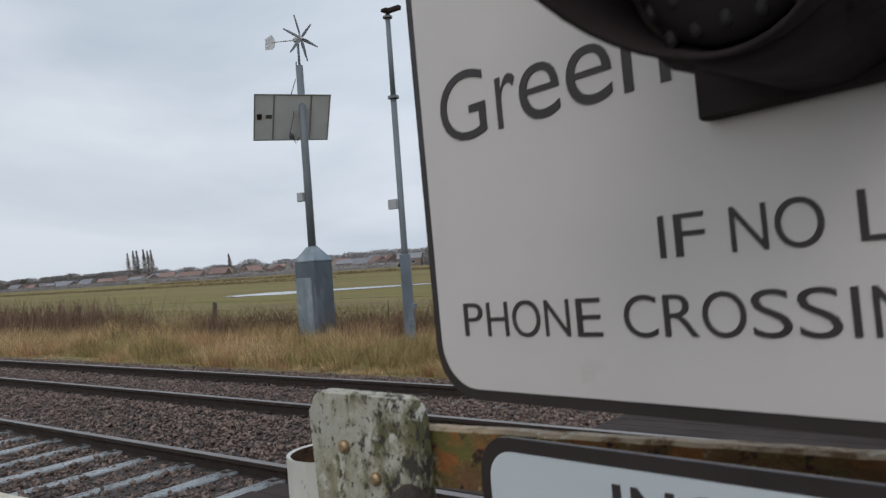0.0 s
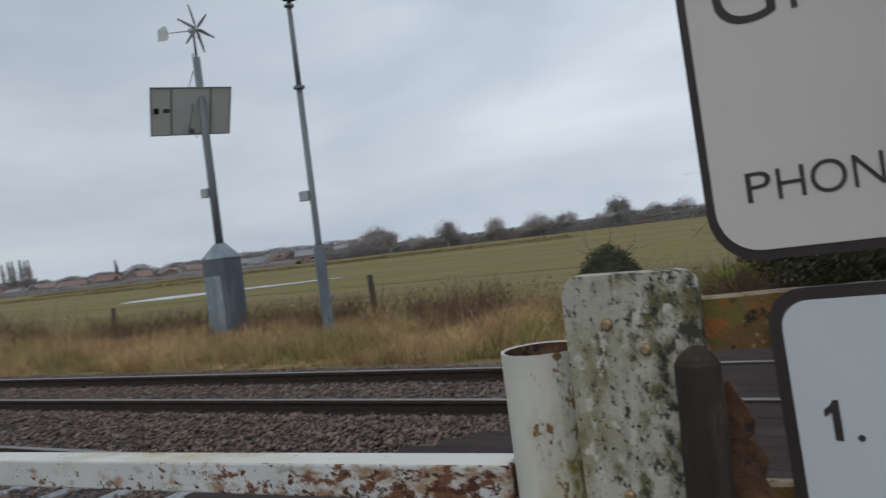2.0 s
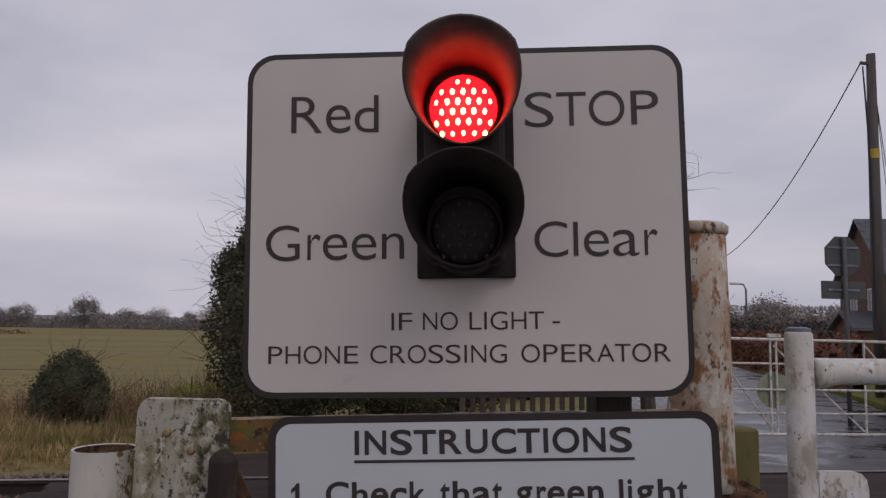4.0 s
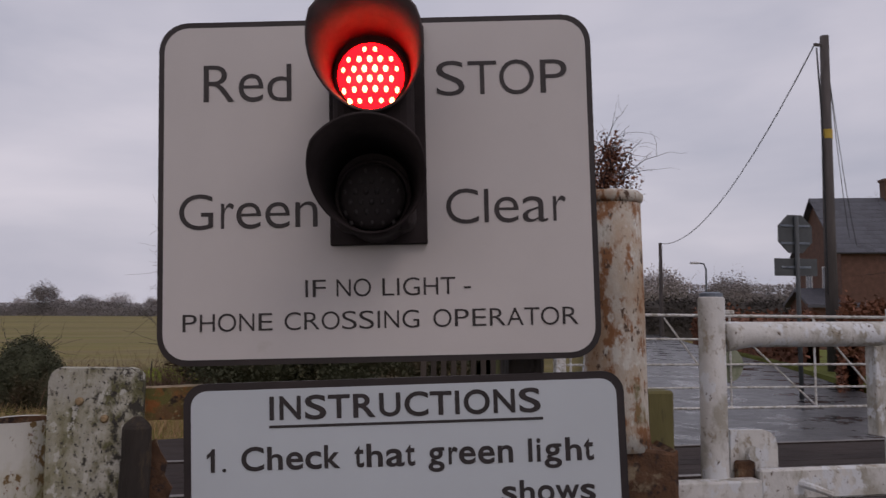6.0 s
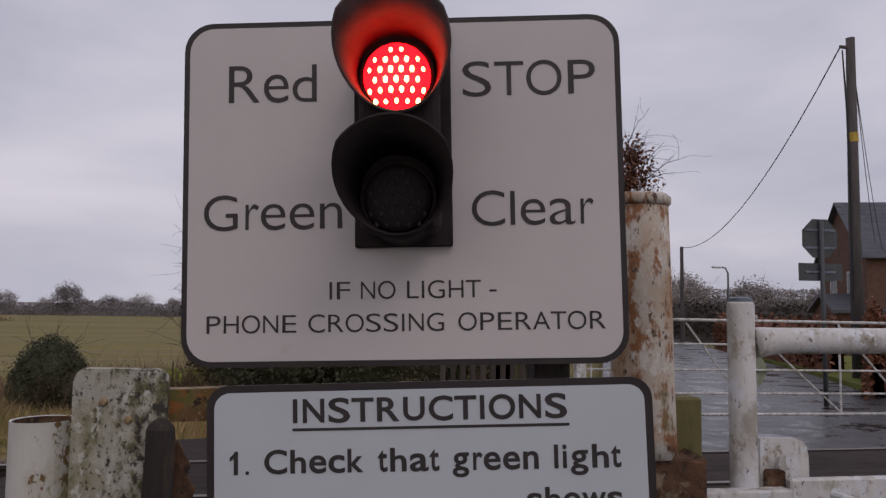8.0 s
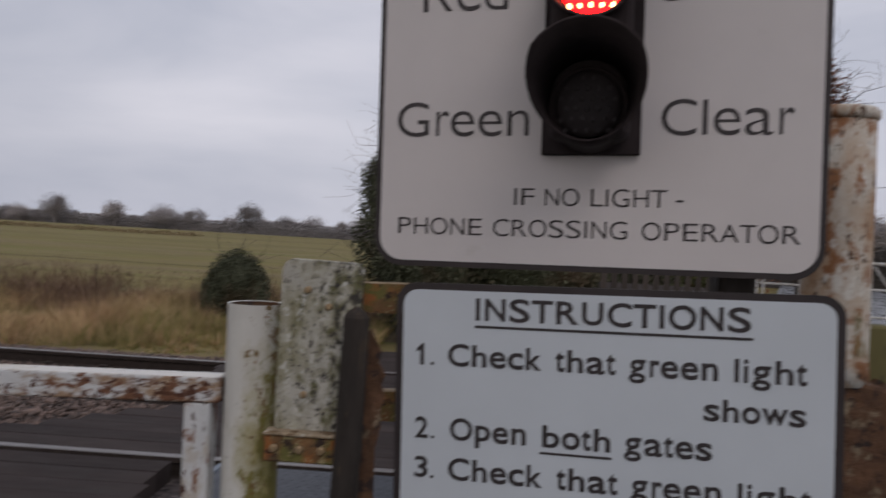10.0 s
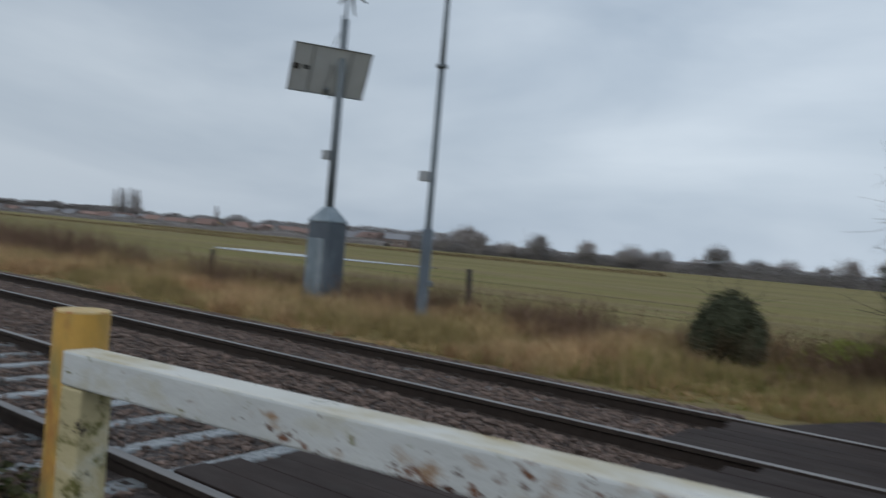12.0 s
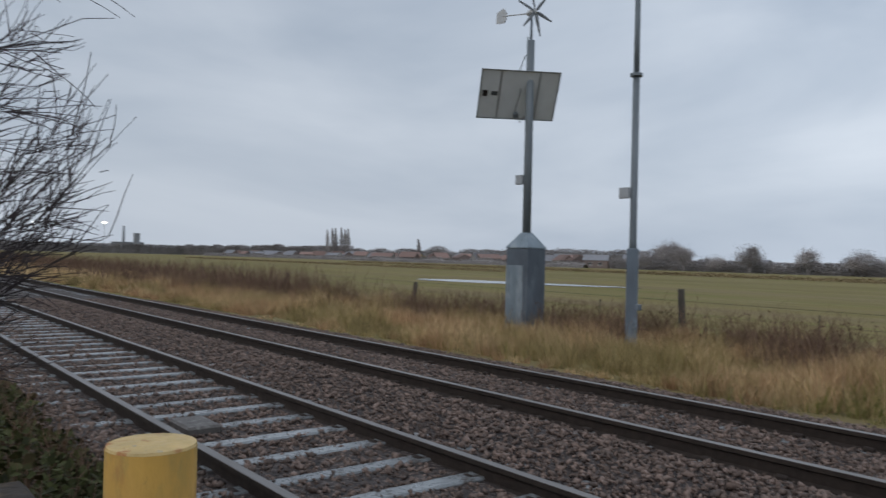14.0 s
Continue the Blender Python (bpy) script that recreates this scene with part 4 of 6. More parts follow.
def build_gate():
    """The near steel gate; local x runs from its hinge end to its latch end."""
    a, b = Vector((2.80, -2.004, 0)), Vector((4.136, -1.917, 0))
    d = (b - a).normalized()
    n = Vector((-d.y, d.x, 0))
    m = Matrix((d, n, Vector((0, 0, 1)))).transposed().to_4x4()
    m.translation = a
    w = (b - a).length
    m = m @ Matrix.Translation((w, 0, 1.2)) @ pose(0, 0, 0, 0, -0.72, 0) @ Matrix.Translation((-w, 0, -1.2))
    g = thing("field_gate", m, "white painted steel gate with rust breaking through", "gate")
    def bar(name, x0, x1, z0, z1, mt, lb=""):
        bm = boxed(x0, x1, 0.0, 0.052, z0, z1, 0.004, 2)
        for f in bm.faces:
            # upward faces take the paler, glossier paint
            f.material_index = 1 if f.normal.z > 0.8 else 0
        return part(name, bm, mt, g, lb)
    top = bar("top_rail", 0, w, 1.171, 1.2205, [M_GATE, M_GATE_TOP], "rusty square top rail, paler and glossier on top")
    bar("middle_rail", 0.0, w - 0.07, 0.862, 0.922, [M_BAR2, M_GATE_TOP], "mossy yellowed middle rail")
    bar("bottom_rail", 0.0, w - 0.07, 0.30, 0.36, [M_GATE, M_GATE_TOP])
    part("stile", boxed(w - 0.066, w - 0.016, 0.001, 0.051, 0.12, 1.1705, 0.004, 2), M_STILE, g, "rust-streaked upright")
    part("stile", boxed(0, 0.05, 0.001, 0.051, 0.12, 1.1705, 0.004, 2), M_BAR2, g, "upright grey with lichen")
    part("end_cap", boxed(w - 0.004, w + 0.002, 0.002, 0.05, 1.173, 1.2185, 0.002), M_GATE, g)
    return g


build_gate()
t = thing("yellow_post", (2.648, -1.896, 0), "yellow painted round timber post with a worn sawn top", "post")
part("shaft", tubed([(0.004, 0, -0.06), (0, 0.003, 0.6), (0, 0, 1.238)], [0.045, 0.044, 0.0435], 28), M_YELLOW, t, smooth=True)
bm = bmesh.new()
lathe(bm, [(0.0435, 1.2382), (0.0425, 1.241), (0.02, 1.2425)], 28)
part("sawn_top", bm, M_YTOP, t, "bare weathered end grain")
t = thing("dark_post", (2.49, -2.02, 0), "short black tarred timber post with a flat top", "post")
part("shaft", boxed(-0.05, 0.05, -0.05, 0.05, -0.06, 1.168, 0.008), M_DARKWOOD, t)

# the gear beyond the board
t = thing("rusty_post", (5.277, -1.872, 0), "thick white steel post peeling to rust, capped", "post")
part("shaft", tubed([(0, 0, 1.28), (0, 0, 1.33), (-0.004, 0, 1.6), (-0.008, 0, 1.765)], [0.067, 0.062, 0.06, 0.059], 28), M_RUSTPOST, t, smooth=True)
bm = bmesh.new()
lathe(bm, [(0.059, 1.764), (0.064, 1.770), (0.0645, 1.782), (0.056, 1.789), (0.02, 1.792)], 28)
o = part("cap", bm, M_RUSTPOST, t, "rust-rimmed cap", smooth=True)
o.location.x = -0.008
bm = boxed(-0.075, 0.105, -0.06, 0.07, -0.06, 1.30, 0.014, 2)
for v in bm.verts:
    if v.co.z > 1.0:
        v.co.z += 0.022 * math.sin(v.co.x * 60) + 0.012 * math.cos(v.co.y * 80)
part("footing", bm, M_RUST, t, "crumbling rusted footing")
t = thing("algae_post", (5.387, -1.81, 0), "square timber post green with algae", "post")
part("shaft", boxed(-0.03, 0.032, -0.03, 0.03, -0.06, 1.385, 0.005), M_GREENWOOD, t)
t = thing("gate_post", (5.4925, -1.864, 0), "slim white tube post with flaking paint", "post")
part("shaft", tubed([(0.004, 0, -0.06), (0, 0, 1.575), (0, 0, 1.580)], [0.029, 0.0268, 0.024], 20), M_WHITE, t, smooth=True)
bm = bmesh.new()
lathe(bm, [(0.024, 1.5795), (0.0235, 1.587), (0.014, 1.590)], 18)
part("plug", bm, M_GALV, t, "grey plug in its top")


def build_right_gate():
    g = thing("tube_gate", (5.52, -1.864, 0), "white round-tube gate with flaking paint", "gate")
    part("top_tube", tubed([(0, 0, 1.497), (0.008, 0, 1.498), (0.06, 0, 1.502), (1.6, 0, 1.508)], [0.030, 0.031, 0.0265, 0.0265], 20), M_WHITE, g, smooth=True)
    part("hanging_board", slab(bmesh.new(), outline_rr(0.19, 0.195, 0.012, 3, 0.352, 1.285), -0.012, 0.012), M_WHITE, g, "white board hung from the tube")
    part("board_edge", boxed(0.343, 0.353, -0.018, 0.014, 1.288, 1.478, 0.002), M_WHITE, g)
    part("upright", boxed(0.395, 0.55, -0.008, 0.03, 0.05, 1.29, 0.004), M_WHITE, g)
    part("lower_bar", boxed(0.057, 1.5, -0.03, -0.009, 1.168, 1.230, 0.004), M_WHITE, g, "flat stained lower bar")
    part("bottom_bar", boxed(0.057, 1.5, -0.03, -0.009, 0.42, 0.48, 0.004), M_WHITE, g)
    part("far_stile", boxed(1.45, 1.5, -0.008, 0.03, -0.03, 1.49, 0.004), M_WHITE, g)
    # dark discs stand in for the shade of two bolt holes
    for x, z in ((0.415, 1.305), (0.437, 1.272)):
        part("bolt_hole", tubed([(x, -0.0135, z), (x, -0.010, z)], [0.006, 0.006], 10), M_DARKWOOD, g)
    part("latch_pin", tubed([(0.145, -0.025, 1.20), (0.155, -0.05, 1.198), (0.185, -0.075, 1.187)], [0.007, 0.0075, 0.006], 8), M_WHITE, g, "stub of a latch pin")
    return g


build_right_gate()
t = thing("latch_bracket", (5.525, -1.864, 0), "white latch bracket with rounded top and a big bolt", "bracket")
part("bracket_plate", slab(bmesh.new(), [(0.008, 1.05), (0.116, 1.05), (0.116, 1.268), (0.112, 1.287), (0.10, 1.299), (0.085, 1.304), (0.008, 1.305)], 0.006, 0.016), M_WHITE, t)
part("hinge_block", boxed(0.012, 0.05, -0.018, 0.006, 1.12, 1.245, 0.004), M_RUST, t, "rusted hinge block")
bm = bmesh.new()
lathe(bm, [(0.0155, -0.03), (0.0155, -0.018), (0.008, -0.016)], 8, "y")
o = part("bolt", bm, M_WHITE, t, "painted hexagon bolt")
o.location = (0.04, 0.0, 1.262)
part("foot", boxed(0.02, 0.10, 0.0165, 0.05, -0.06, 1.2, 0.004), M_RUST, t)
t = thing("short_rail", (5.30, -1.895, 0), "short white painted rail, its end torn and rusty", "rail")
bm = boxed(0.0, 0.268, -0.018, 0.018, 1.157, 1.2145, 0.004, 2)
part("rail", bm, M_WHITE, t)
bm = bmesh.new()
slab(bm, [(0.02, 1.19), (0.045, 1.2), (0.06, 1.175), (0.083, 1.135), (0.072, 1.125), (0.04, 1.15), (0.022, 1.13), (0.01, 1.15)], -0.032, -0.02)
part("torn_strap", bm, M_RUST, t, "torn rusty strap")
part("leg", boxed(0.235, 0.262, -0.015, 0.015, -0.06, 1.158, 0.003), M_WHITE, t)

# ---- solar and wind power mast ----


def build_power_mast():
    x, y = -9.85, 11.05
    z0 = ground_z(y)
    t = thing("power_mast", (x, y, 0), "galvanised mast with solar panel, small wind turbine and steel base cabinet", "mast")
    yaw = Matrix.Rotation(radians(5), 4, 'Z')
    cab = part("cabinet", boxed(-0.337, 0.337, -0.337, 0.337, z0 - 0.05, 1.74, 0.012, 2), M_GALV_DULL, t, "streaked galvanised cabinet")
    cab.matrix_local = yaw
    d = part("cabinet_door", boxed(-0.335, 0.20, -0.347, -0.3375, z0, 1.33, 0.003), M_GALV_PALE, cab, "paler galvanised door")
    bm = bmesh.new()
    r0 = [bm.verts.new((sx * 0.352, sy * 0.352, 1.742)) for sx, sy in ((-1, -1), (1, -1), (1, 1), (-1, 1))]
    r1 = [bm.verts.new((sx * 0.352, sy * 0.352, 1.77)) for sx, sy in ((-1, -1), (1, -1), (1, 1), (-1, 1))]
    r2 = [bm.verts.new((sx * 0.10, sy * 0.10, 2.13)) for sx, sy in ((-1, -1), (1, -1), (1, 1), (-1, 1))]
    for a, b in ((r0, r1), (r1, r2)):
        for k in range(4):
            bm.faces.new((a[k], a[(k + 1) % 4], b[(k + 1) % 4], b[k]))
    bm.faces.new(r0)
    bm.faces.new(r2)
    o = part("pyramid_roof", bm, M_GALV_PALE, t, "pyramid cap of the cabinet")
    o.matrix_local = yaw
    part("pole", tubed([(0, 0, 1.9), (0, 0, 4.2), (0, 0, 6.86)], [0.105, 0.10, 0.095], 18), M_POLE, t, smooth=True)
    part("thin_mast", tubed([(0.01, 0, 6.86), (0.01, 0, 7.52)], [0.032, 0.03], 10), M_GALV, t, smooth=True)
    part("small_aerial", tubed([(-0.11, 0.0, 6.5), (-0.11, 0, 6.99)], [0.018, 0.015], 8), M_POLE, t)
    part("switch_box", boxed(-0.27, -0.06, -0.17, -0.05, 3.32, 3.55, 0.01), M_BOX, t, "pale grey switch box")
    # panel, seen from behind, tilted
    side = Vector((0.527, 0.85, 0)).normalized()
    up = Vector((0.50, -0.31, 0.80)).normalized()
    up = (up - side * up.dot(side)).normalized()
    m = Matrix((side, up, side.cross(up))).transposed().to_4x4()
    m.translation = Vector((-0.28, -0.125, 5.545))
    pan = part("solar_panel", boxed(-0.97, 0.97, -0.64, 0.64, -0.016, 0.016, 0.003), M_PANELBACK, t, "solar panel seen from its pale back")
    pan.matrix_local = m
    sgn = 1 if (m.to_3x3() @ Vector((0, 0, 1))).dot(Vector((0.73, -0.68, 0))) > 0 else -1
    part("cell_sheet", boxed(-0.95, 0.95, -0.62, 0.62, -sgn * 0.019 - 0.0015, -sgn * 0.019 + 0.0015), M_SILICON, pan, "dark blue cells")
    for u0, u1, v0, v1 in ((-0.985, 0.985, 0.62, 0.655), (-0.985, 0.985, -0.655, -0.62), (-0.985, -0.95, -0.62, 0.62), (0.95, 0.985, -0.62, 0.62), (-0.50, -0.46, -0.62, 0.62), (0.46, 0.50, -0.62, 0.62)):
        part("panel_frame", boxed(u0, u1, v0, v1, -0.03 if sgn < 0 else 0.0165, -0.0165 if sgn < 0 else 0.03, 0.002), M_FRAME, pan)
    part("junction_box", boxed(-0.90, -0.78, -0.05, 0.10, sgn * 0.03 - 0.014, sgn * 0.03 + 0.014, 0.004), M_HOUSING, pan, "black junction box")
    part("rating_label", boxed(-0.68, -0.52, -0.03, 0.08, sgn * 0.0185 - 0.002, sgn * 0.0185 + 0.002), M_SIGNBACK, pan)
    part("panel_bracket", boxed(-0.06, 0.06, -0.56, -0.44, sgn * 0.09 - 0.07, sgn * 0.09 + 0.05, 0.006), M_POLE, pan)
    part("cable", tubed([(-0.04, -0.12, 6.5), (-0.19, -0.19, 6.1), (-0.16, -0.16, 5.6), (-0.30, -0.2, 5.15), (-0.22, -0.1, 4.85), (-0.09, -0.08, 5.0)], [0.01] * 6, 6), M_WIRE, t)
    # turbine
    tail = Vector((-0.99, -0.02, 0)).normalized()
    hub = Vector((0.01, 0, 7.56))
    tb = part("turbine_body", tubed([hub + tail * 0.16, hub + tail * 0.10, hub - tail * 0.06, hub - tail * 0.15], [0.035, 0.075, 0.085, 0.03], 14), M_VANE, t, "pale turbine body", smooth=True)
    part("tail_boom", tubed([hub + tail * 0.12, hub + tail * 1.0 + Vector((0, 0, 0.14))], [0.018, 0.016], 8), M_VANE, tb)
    e1, e3 = tail, Vector((0, 0, 1))
    bm = bmesh.new()
    slab(bm, [(0.88, -0.06), (0.96, -0.15), (1.27, -0.11), (1.24, 0.18), (0.98, 0.24), (0.88, 0.1)], -0.006, 0.006)
    vn = part("tail_vane", bm, M_VANE, tb, "pale flat tail vane")
    e2 = e3.cross(e1)
    mm = Matrix((e1, e2, e3)).transposed().to_4x4()
    mm.translation = hub + Vector((0, 0, 0.10))
    vn.matrix_local = mm
    for k in range(6):
        ang = radians(60 * k + 12)
        rad = e2 * math.cos(ang) + e3 * math.sin(ang)
        per = -e2 * math.sin(ang) + e3 * math.cos(ang)
        f = hub - tail * 0.12
        bm = bmesh.new()
        ws = []
        for q, (r, c) in enumerate(((0.05, 0.05), (0.16, 0.09), (0.35, 0.07), (0.60, 0.03))):
            tw = radians(28 - 26 * q / 3)
            ch = per * math.cos(tw) + tail * math.sin(tw)
            th = -per * math.sin(tw) + tail * math.cos(tw)
            ws.append([bm.verts.new(f + rad * r + ch * sx * c / 2 + th * sy * 0.008) for sx, sy in ((-1, -1), (1, -1), (1, 1), (-1, 1))])
        for a, b in zip(ws, ws[1:]):
            for k2 in range(4):
                bm.faces.new((a[k2], a[(k2 + 1) % 4], b[(k2 + 1) % 4], b[k2]))
        bm.faces.new(ws[0])
        bm.faces.new(ws[-1])
        part("blade", bm, M_BLADE, tb, "dark grey blade" if k == 0 else "")


build_power_mast()


def build_camera_mast():
    x, y = -6.19, 10.44
    z0 = ground_z(y)
    t = thing("camera_mast", (x, y, 0), "slim grey tilting mast with surveillance head on square base tube", "mast")
    o = part("base_tube", boxed(-0.115, 0.115, -0.115, 0.115, z0 - 0.05, 1.74, 0.015, 2), M_GALV, t, "square galvanised base tube")
    o.rotation_euler.z = radians(35)
    part("base_flange", boxed(-0.2, 0.2, -0.2, 0.2, z0 - 0.03, z0 + 0.06, 0.01), M_GALV, t)
    part("hinge_plate", boxed(0.05, 0.2, -0.06, 0.06, 0.5, 0.62, 0.01), M_GALV, t)
    part("shaft", tubed([(0, 0, 1.6), (0, 0, 1.9), (0, 0, 5.25)], [0.085, 0.072, 0.068], 16), M_POLE, t, smooth=True)
    part("joint_flange", tubed([(0, 0, 5.24), (0, 0, 5.30)], [0.125, 0.125], 16), M_POLE, t)
    part("upper_shaft", tubed([(0, 0, 5.27), (0, 0, 7.08)], [0.06, 0.055], 16), M_POLE, t, smooth=True)
    part("equipment_box", boxed(-0.27, -0.03, -0.15, -0.05, 2.76, 2.98, 0.01), M_BOX, t, "pale grey equipment box")
    part("top_plate", tubed([(0, 0, 7.06), (0, 0, 7.10)], [0.11, 0.11], 14), M_POLE, t)
    part("head_mount", tubed([(0, 0, 7.1), (0.02, 0.0, 7.2)], [0.05, 0.05], 10), M_HOUSING, t)
    part("surveillance_head", boxed(0.02, 0.38, -0.06, 0.06, 7.16, 7.27, 0.03, 2), M_HOUSING, t, "dark surveillance camera housing")
    part("floodlight", boxed(-0.12, 0.06, -0.10, 0.08, 7.20, 7.28, 0.02), M_HOUSING, t)


build_camera_mast()

# ---- boundary fence ----
fence_group = "posts of the field fence"
for x, y, h, lean in ((-6.80, 13.1, 1.22, 2), (-18.4, 14.0, 0.95, -3), (-30.5, 15.2, 0.95, 2), (-45, 16.5, 0.95, 3)):
    t = thing("fence_post", (x, y, 0), "weathered dark timber fence post in rough grass", "fence post", fence_group)
    z0 = ground_z(y)
    part("shaft", tubed([(0, 0, z0 - 0.1), (0.01, 0, z0 + h * 0.6), (0.0, 0.01, z0 + h)], [0.085, 0.08, 0.075], 9), M_POSTGREY, t)
    t.rotation_euler = (radians(lean), radians(-lean * 0.7), 0)
for k, (x, y) in enumerate(((-13.2, 13.4), (-9.4, 13.3), (-3.6, 12.9), (-0.9, 12.7), (1.9, 12.4))):
    t = thing("fence_stake", (x, y, 0), "thin leaning wire stake of the field fence", "fence stake", "stakes of the field fence")
    part("shaft", tubed([(0, 0, ground_z(y) - 0.05), (0.03, 0, ground_z(y) + 0.85)], [0.018, 0.014], 6), M_POSTGREY, t)
for h in (0.45, 0.75):
    w = part("fence_wire", tubed([(-45, 16.5, h - 0.2), (-30.5, 15.2, h - 0.18), (-18.4, 14.0, h - 0.15), (-6.85, 13.1, h - 0.15), (-0.9, 12.7, h - 0.15)], [0.003] * 5, 4), M_WIRE)
    tagged(w, "thin rusty wire strung between the fence posts", "fence wire", "wires of the field fence")

# ---- vegetation ----


def build_grass():
    rng = np.random.default_rng(11)
    m = 5200
    tx = 4.2 - 46 * rng.random(m) ** 1.4
    ty = 6.3 + 7.1 * rng.random(m)
    rise = np.array([noise.noise((a * 0.55, b * 0.55, 1.0)) for a, b in zip(tx, ty)])
    hue = np.array([noise.noise((a * 0.35, b * 0.6, 9.0)) for a, b in zip(tx, ty)]) + rng.normal(0, 0.16, m)
    tall = np.clip(0.30 + 0.42 * rise + np.interp(ty, (6.2, 7.0, 9, 13), (-0.16, 0.02, 0.10, 0.08)), 0.09, 0.80) * rng.uniform(0.6, 1.3, m)
    n = 250000
    pick = rng.integers(0, m, n)
    out_r = np.abs(rng.normal(0, 0.10, n)) * (0.5 + 1.4 * tall[pick])
    way = rng.uniform(0, 2 * math.pi, n)
    x = tx[pick] + out_r * np.cos(way)
    y = ty[pick] + out_r * np.sin(way)
    h = tall[pick] * rng.uniform(0.5, 1.2, n) * np.clip(1.15 - 1.6 * out_r, 0.3, 1.15) * np.where(x > 1.2, 0.6, 1.0)
    keep = ~((x > 1.0) & (y < 6.6)) & ~((x > 3.2) & (y > 6.0))
    x, y, h, way, tone = x[keep], y[keep], h[keep], way[keep], hue[pick][keep]
    foot = np.stack([x, y, np.array([ground_z(b) for b in y]) - 0.02], -1)
    wd = rng.uniform(0.004, 0.011, len(x)) * np.interp(x, (-40, -12), (2.2, 1.0))
    green = (x > -0.8) & (rng.random(len(x)) < 0.5) | (rng.random(len(x)) < 0.06)
    for what, some, mt, lean, label in (
            ("dry_grass", ~green & (tone > -0.12) & (tone < 0.20), M_STRAW, 1.0, "long straw-coloured dead grass along the trackside"),
            ("russet_grass", ~green & (tone >= 0.20), M_RUSSET, 0.95, "russet dead grass tussocks along the trackside"),
            ("withered_grass", ~green & (tone <= -0.12), M_OLIVE, 0.9, "olive withered grass between the tussocks"),
            ("green_grass", green, M_GREENGRASS, 0.8, "fresh green grass growing through the dead grass")):
        a = part(what, blades(what, rng, foot[some], h[some] * (0.8 if mt is M_GREENGRASS else 1.0), wd[some], lean, way[some]), mt)
        tagged(a, label, "grass", kind="stuff")
    # low fresh grass at the field's edge beside the tree
    n = 16000
    x, y = rng.uniform(0.2, 4.2, n), rng.uniform(11.5, 22, n)
    foot = np.stack([x, y, np.array([ground_z(b) for b in y]) - 0.01], -1)
    a = part("green_grass", blades("green_grass", rng, foot, rng.uniform(0.05, 0.2, n), rng.uniform(0.008, 0.02, n), 0.8), M_FRESH)
    tagged(a, "bright fresh grass at the edge of the field", "grass", kind="stuff")
    # far stretch of the verge, coarser
    n = 14000
    x = -40 - 190 * rng.random(n) ** 1.2
    y = 6.0 + 9.0 * rng.random(n)
    h = rng.uniform(0.35, 0.85, n)
    foot = np.stack([x, y, np.full(n, -0.33)], -1)
    a = part("dry_grass", blades("dry_grass", rng, foot, h, np.full(n, 0.07), 0.6), M_STRAW)
    tagged(a, "straw-coloured rough grass farther along the line", "grass", kind="stuff")
    # dark dead stalks
    n = 16000
    x = 3.0 - 40 * rng.random(n) ** 1.2
    y = rng.normal(11.7, 1.2, n)
    c = np.array([noise.noise((a * 0.45, b * 0.45, 7.0)) for a, b in zip(x, y)])
    keep = c > 0.02
    x, y = x[keep], y[keep]
    foot = np.stack([x, y, np.full(len(x), -0.33)], -1)
    a = part("dead_stalks", blades("dead_stalks", rng, foot, rng.uniform(0.45, 1.1, len(x)), rng.uniform(0.007, 0.016, len(x)), 1.0), M_STALK)
    tagged(a, "brown dead weed stalks along the fence", "weeds", kind="stuff")
    n = 11000
    x = -22 - 140 * rng.random(n) ** 1.3
    y = rng.normal(11.6, 1.5, n)
    foot = np.stack([x, y, np.full(n, -0.2)], -1)
    a = part("dead_stalks", blades("dead_stalks", rng, foot, rng.uniform(0.5, 1.5, n), np.interp(-x, (22, 60), (0.018, 0.06)), 0.6), M_STALK)
    tagged(a, "brown dead scrub farther along the line", "weeds", kind="stuff")


build_grass()


def build_scrub():
    """Arching dead bramble and dock stems along the fence, in clumps."""
    rng = np.random.default_rng(52)
    out = []
    for k in range(230):
        x = 2.6 - 34 * rng.random() ** 1.25
        y = rng.normal(11.9, 0.75)
        size = rng.uniform(0.45, 1.0) * (1.0 + 0.5 * noise.noise((x * 0.3, 0, 3.0)))
        for _ in range(int(rng.integers(4, 9))):
            branches(rng, (x + rng.normal(0, 0.22), y + rng.normal(0, 0.22), -0.34), (rng.normal(0, 0.45), rng.normal(0, 0.45), 1), size, 0.008, 1, out, 0.35, 0.16, (2, 4), 0.45, 0.8)
    tagged(part("dead_scrub", limbs(out), M_STALK), "tangled brown bramble and dock stems along the fence", "scrub", kind="stuff")
    n = 9000
    x = 2.4 - 30 * rng.random(n) ** 1.25
    y = rng.normal(11.8, 0.6, n)
    c = np.array([noise.noise((a * 0.6, b * 0.6, 17.0)) for a, b in zip(x, y)])
    some = c > 0.08
    spots = np.stack([x, y, -0.25 + rng.uniform(0.1, 0.75, n)], -1)[some]
    tagged(part("dead_leaves", leaves("dead_leaves", rng, spots, 0.035), M_STALK), "withered brown leaves caught in the scrub", "scrub", kind="stuff")


build_scrub()


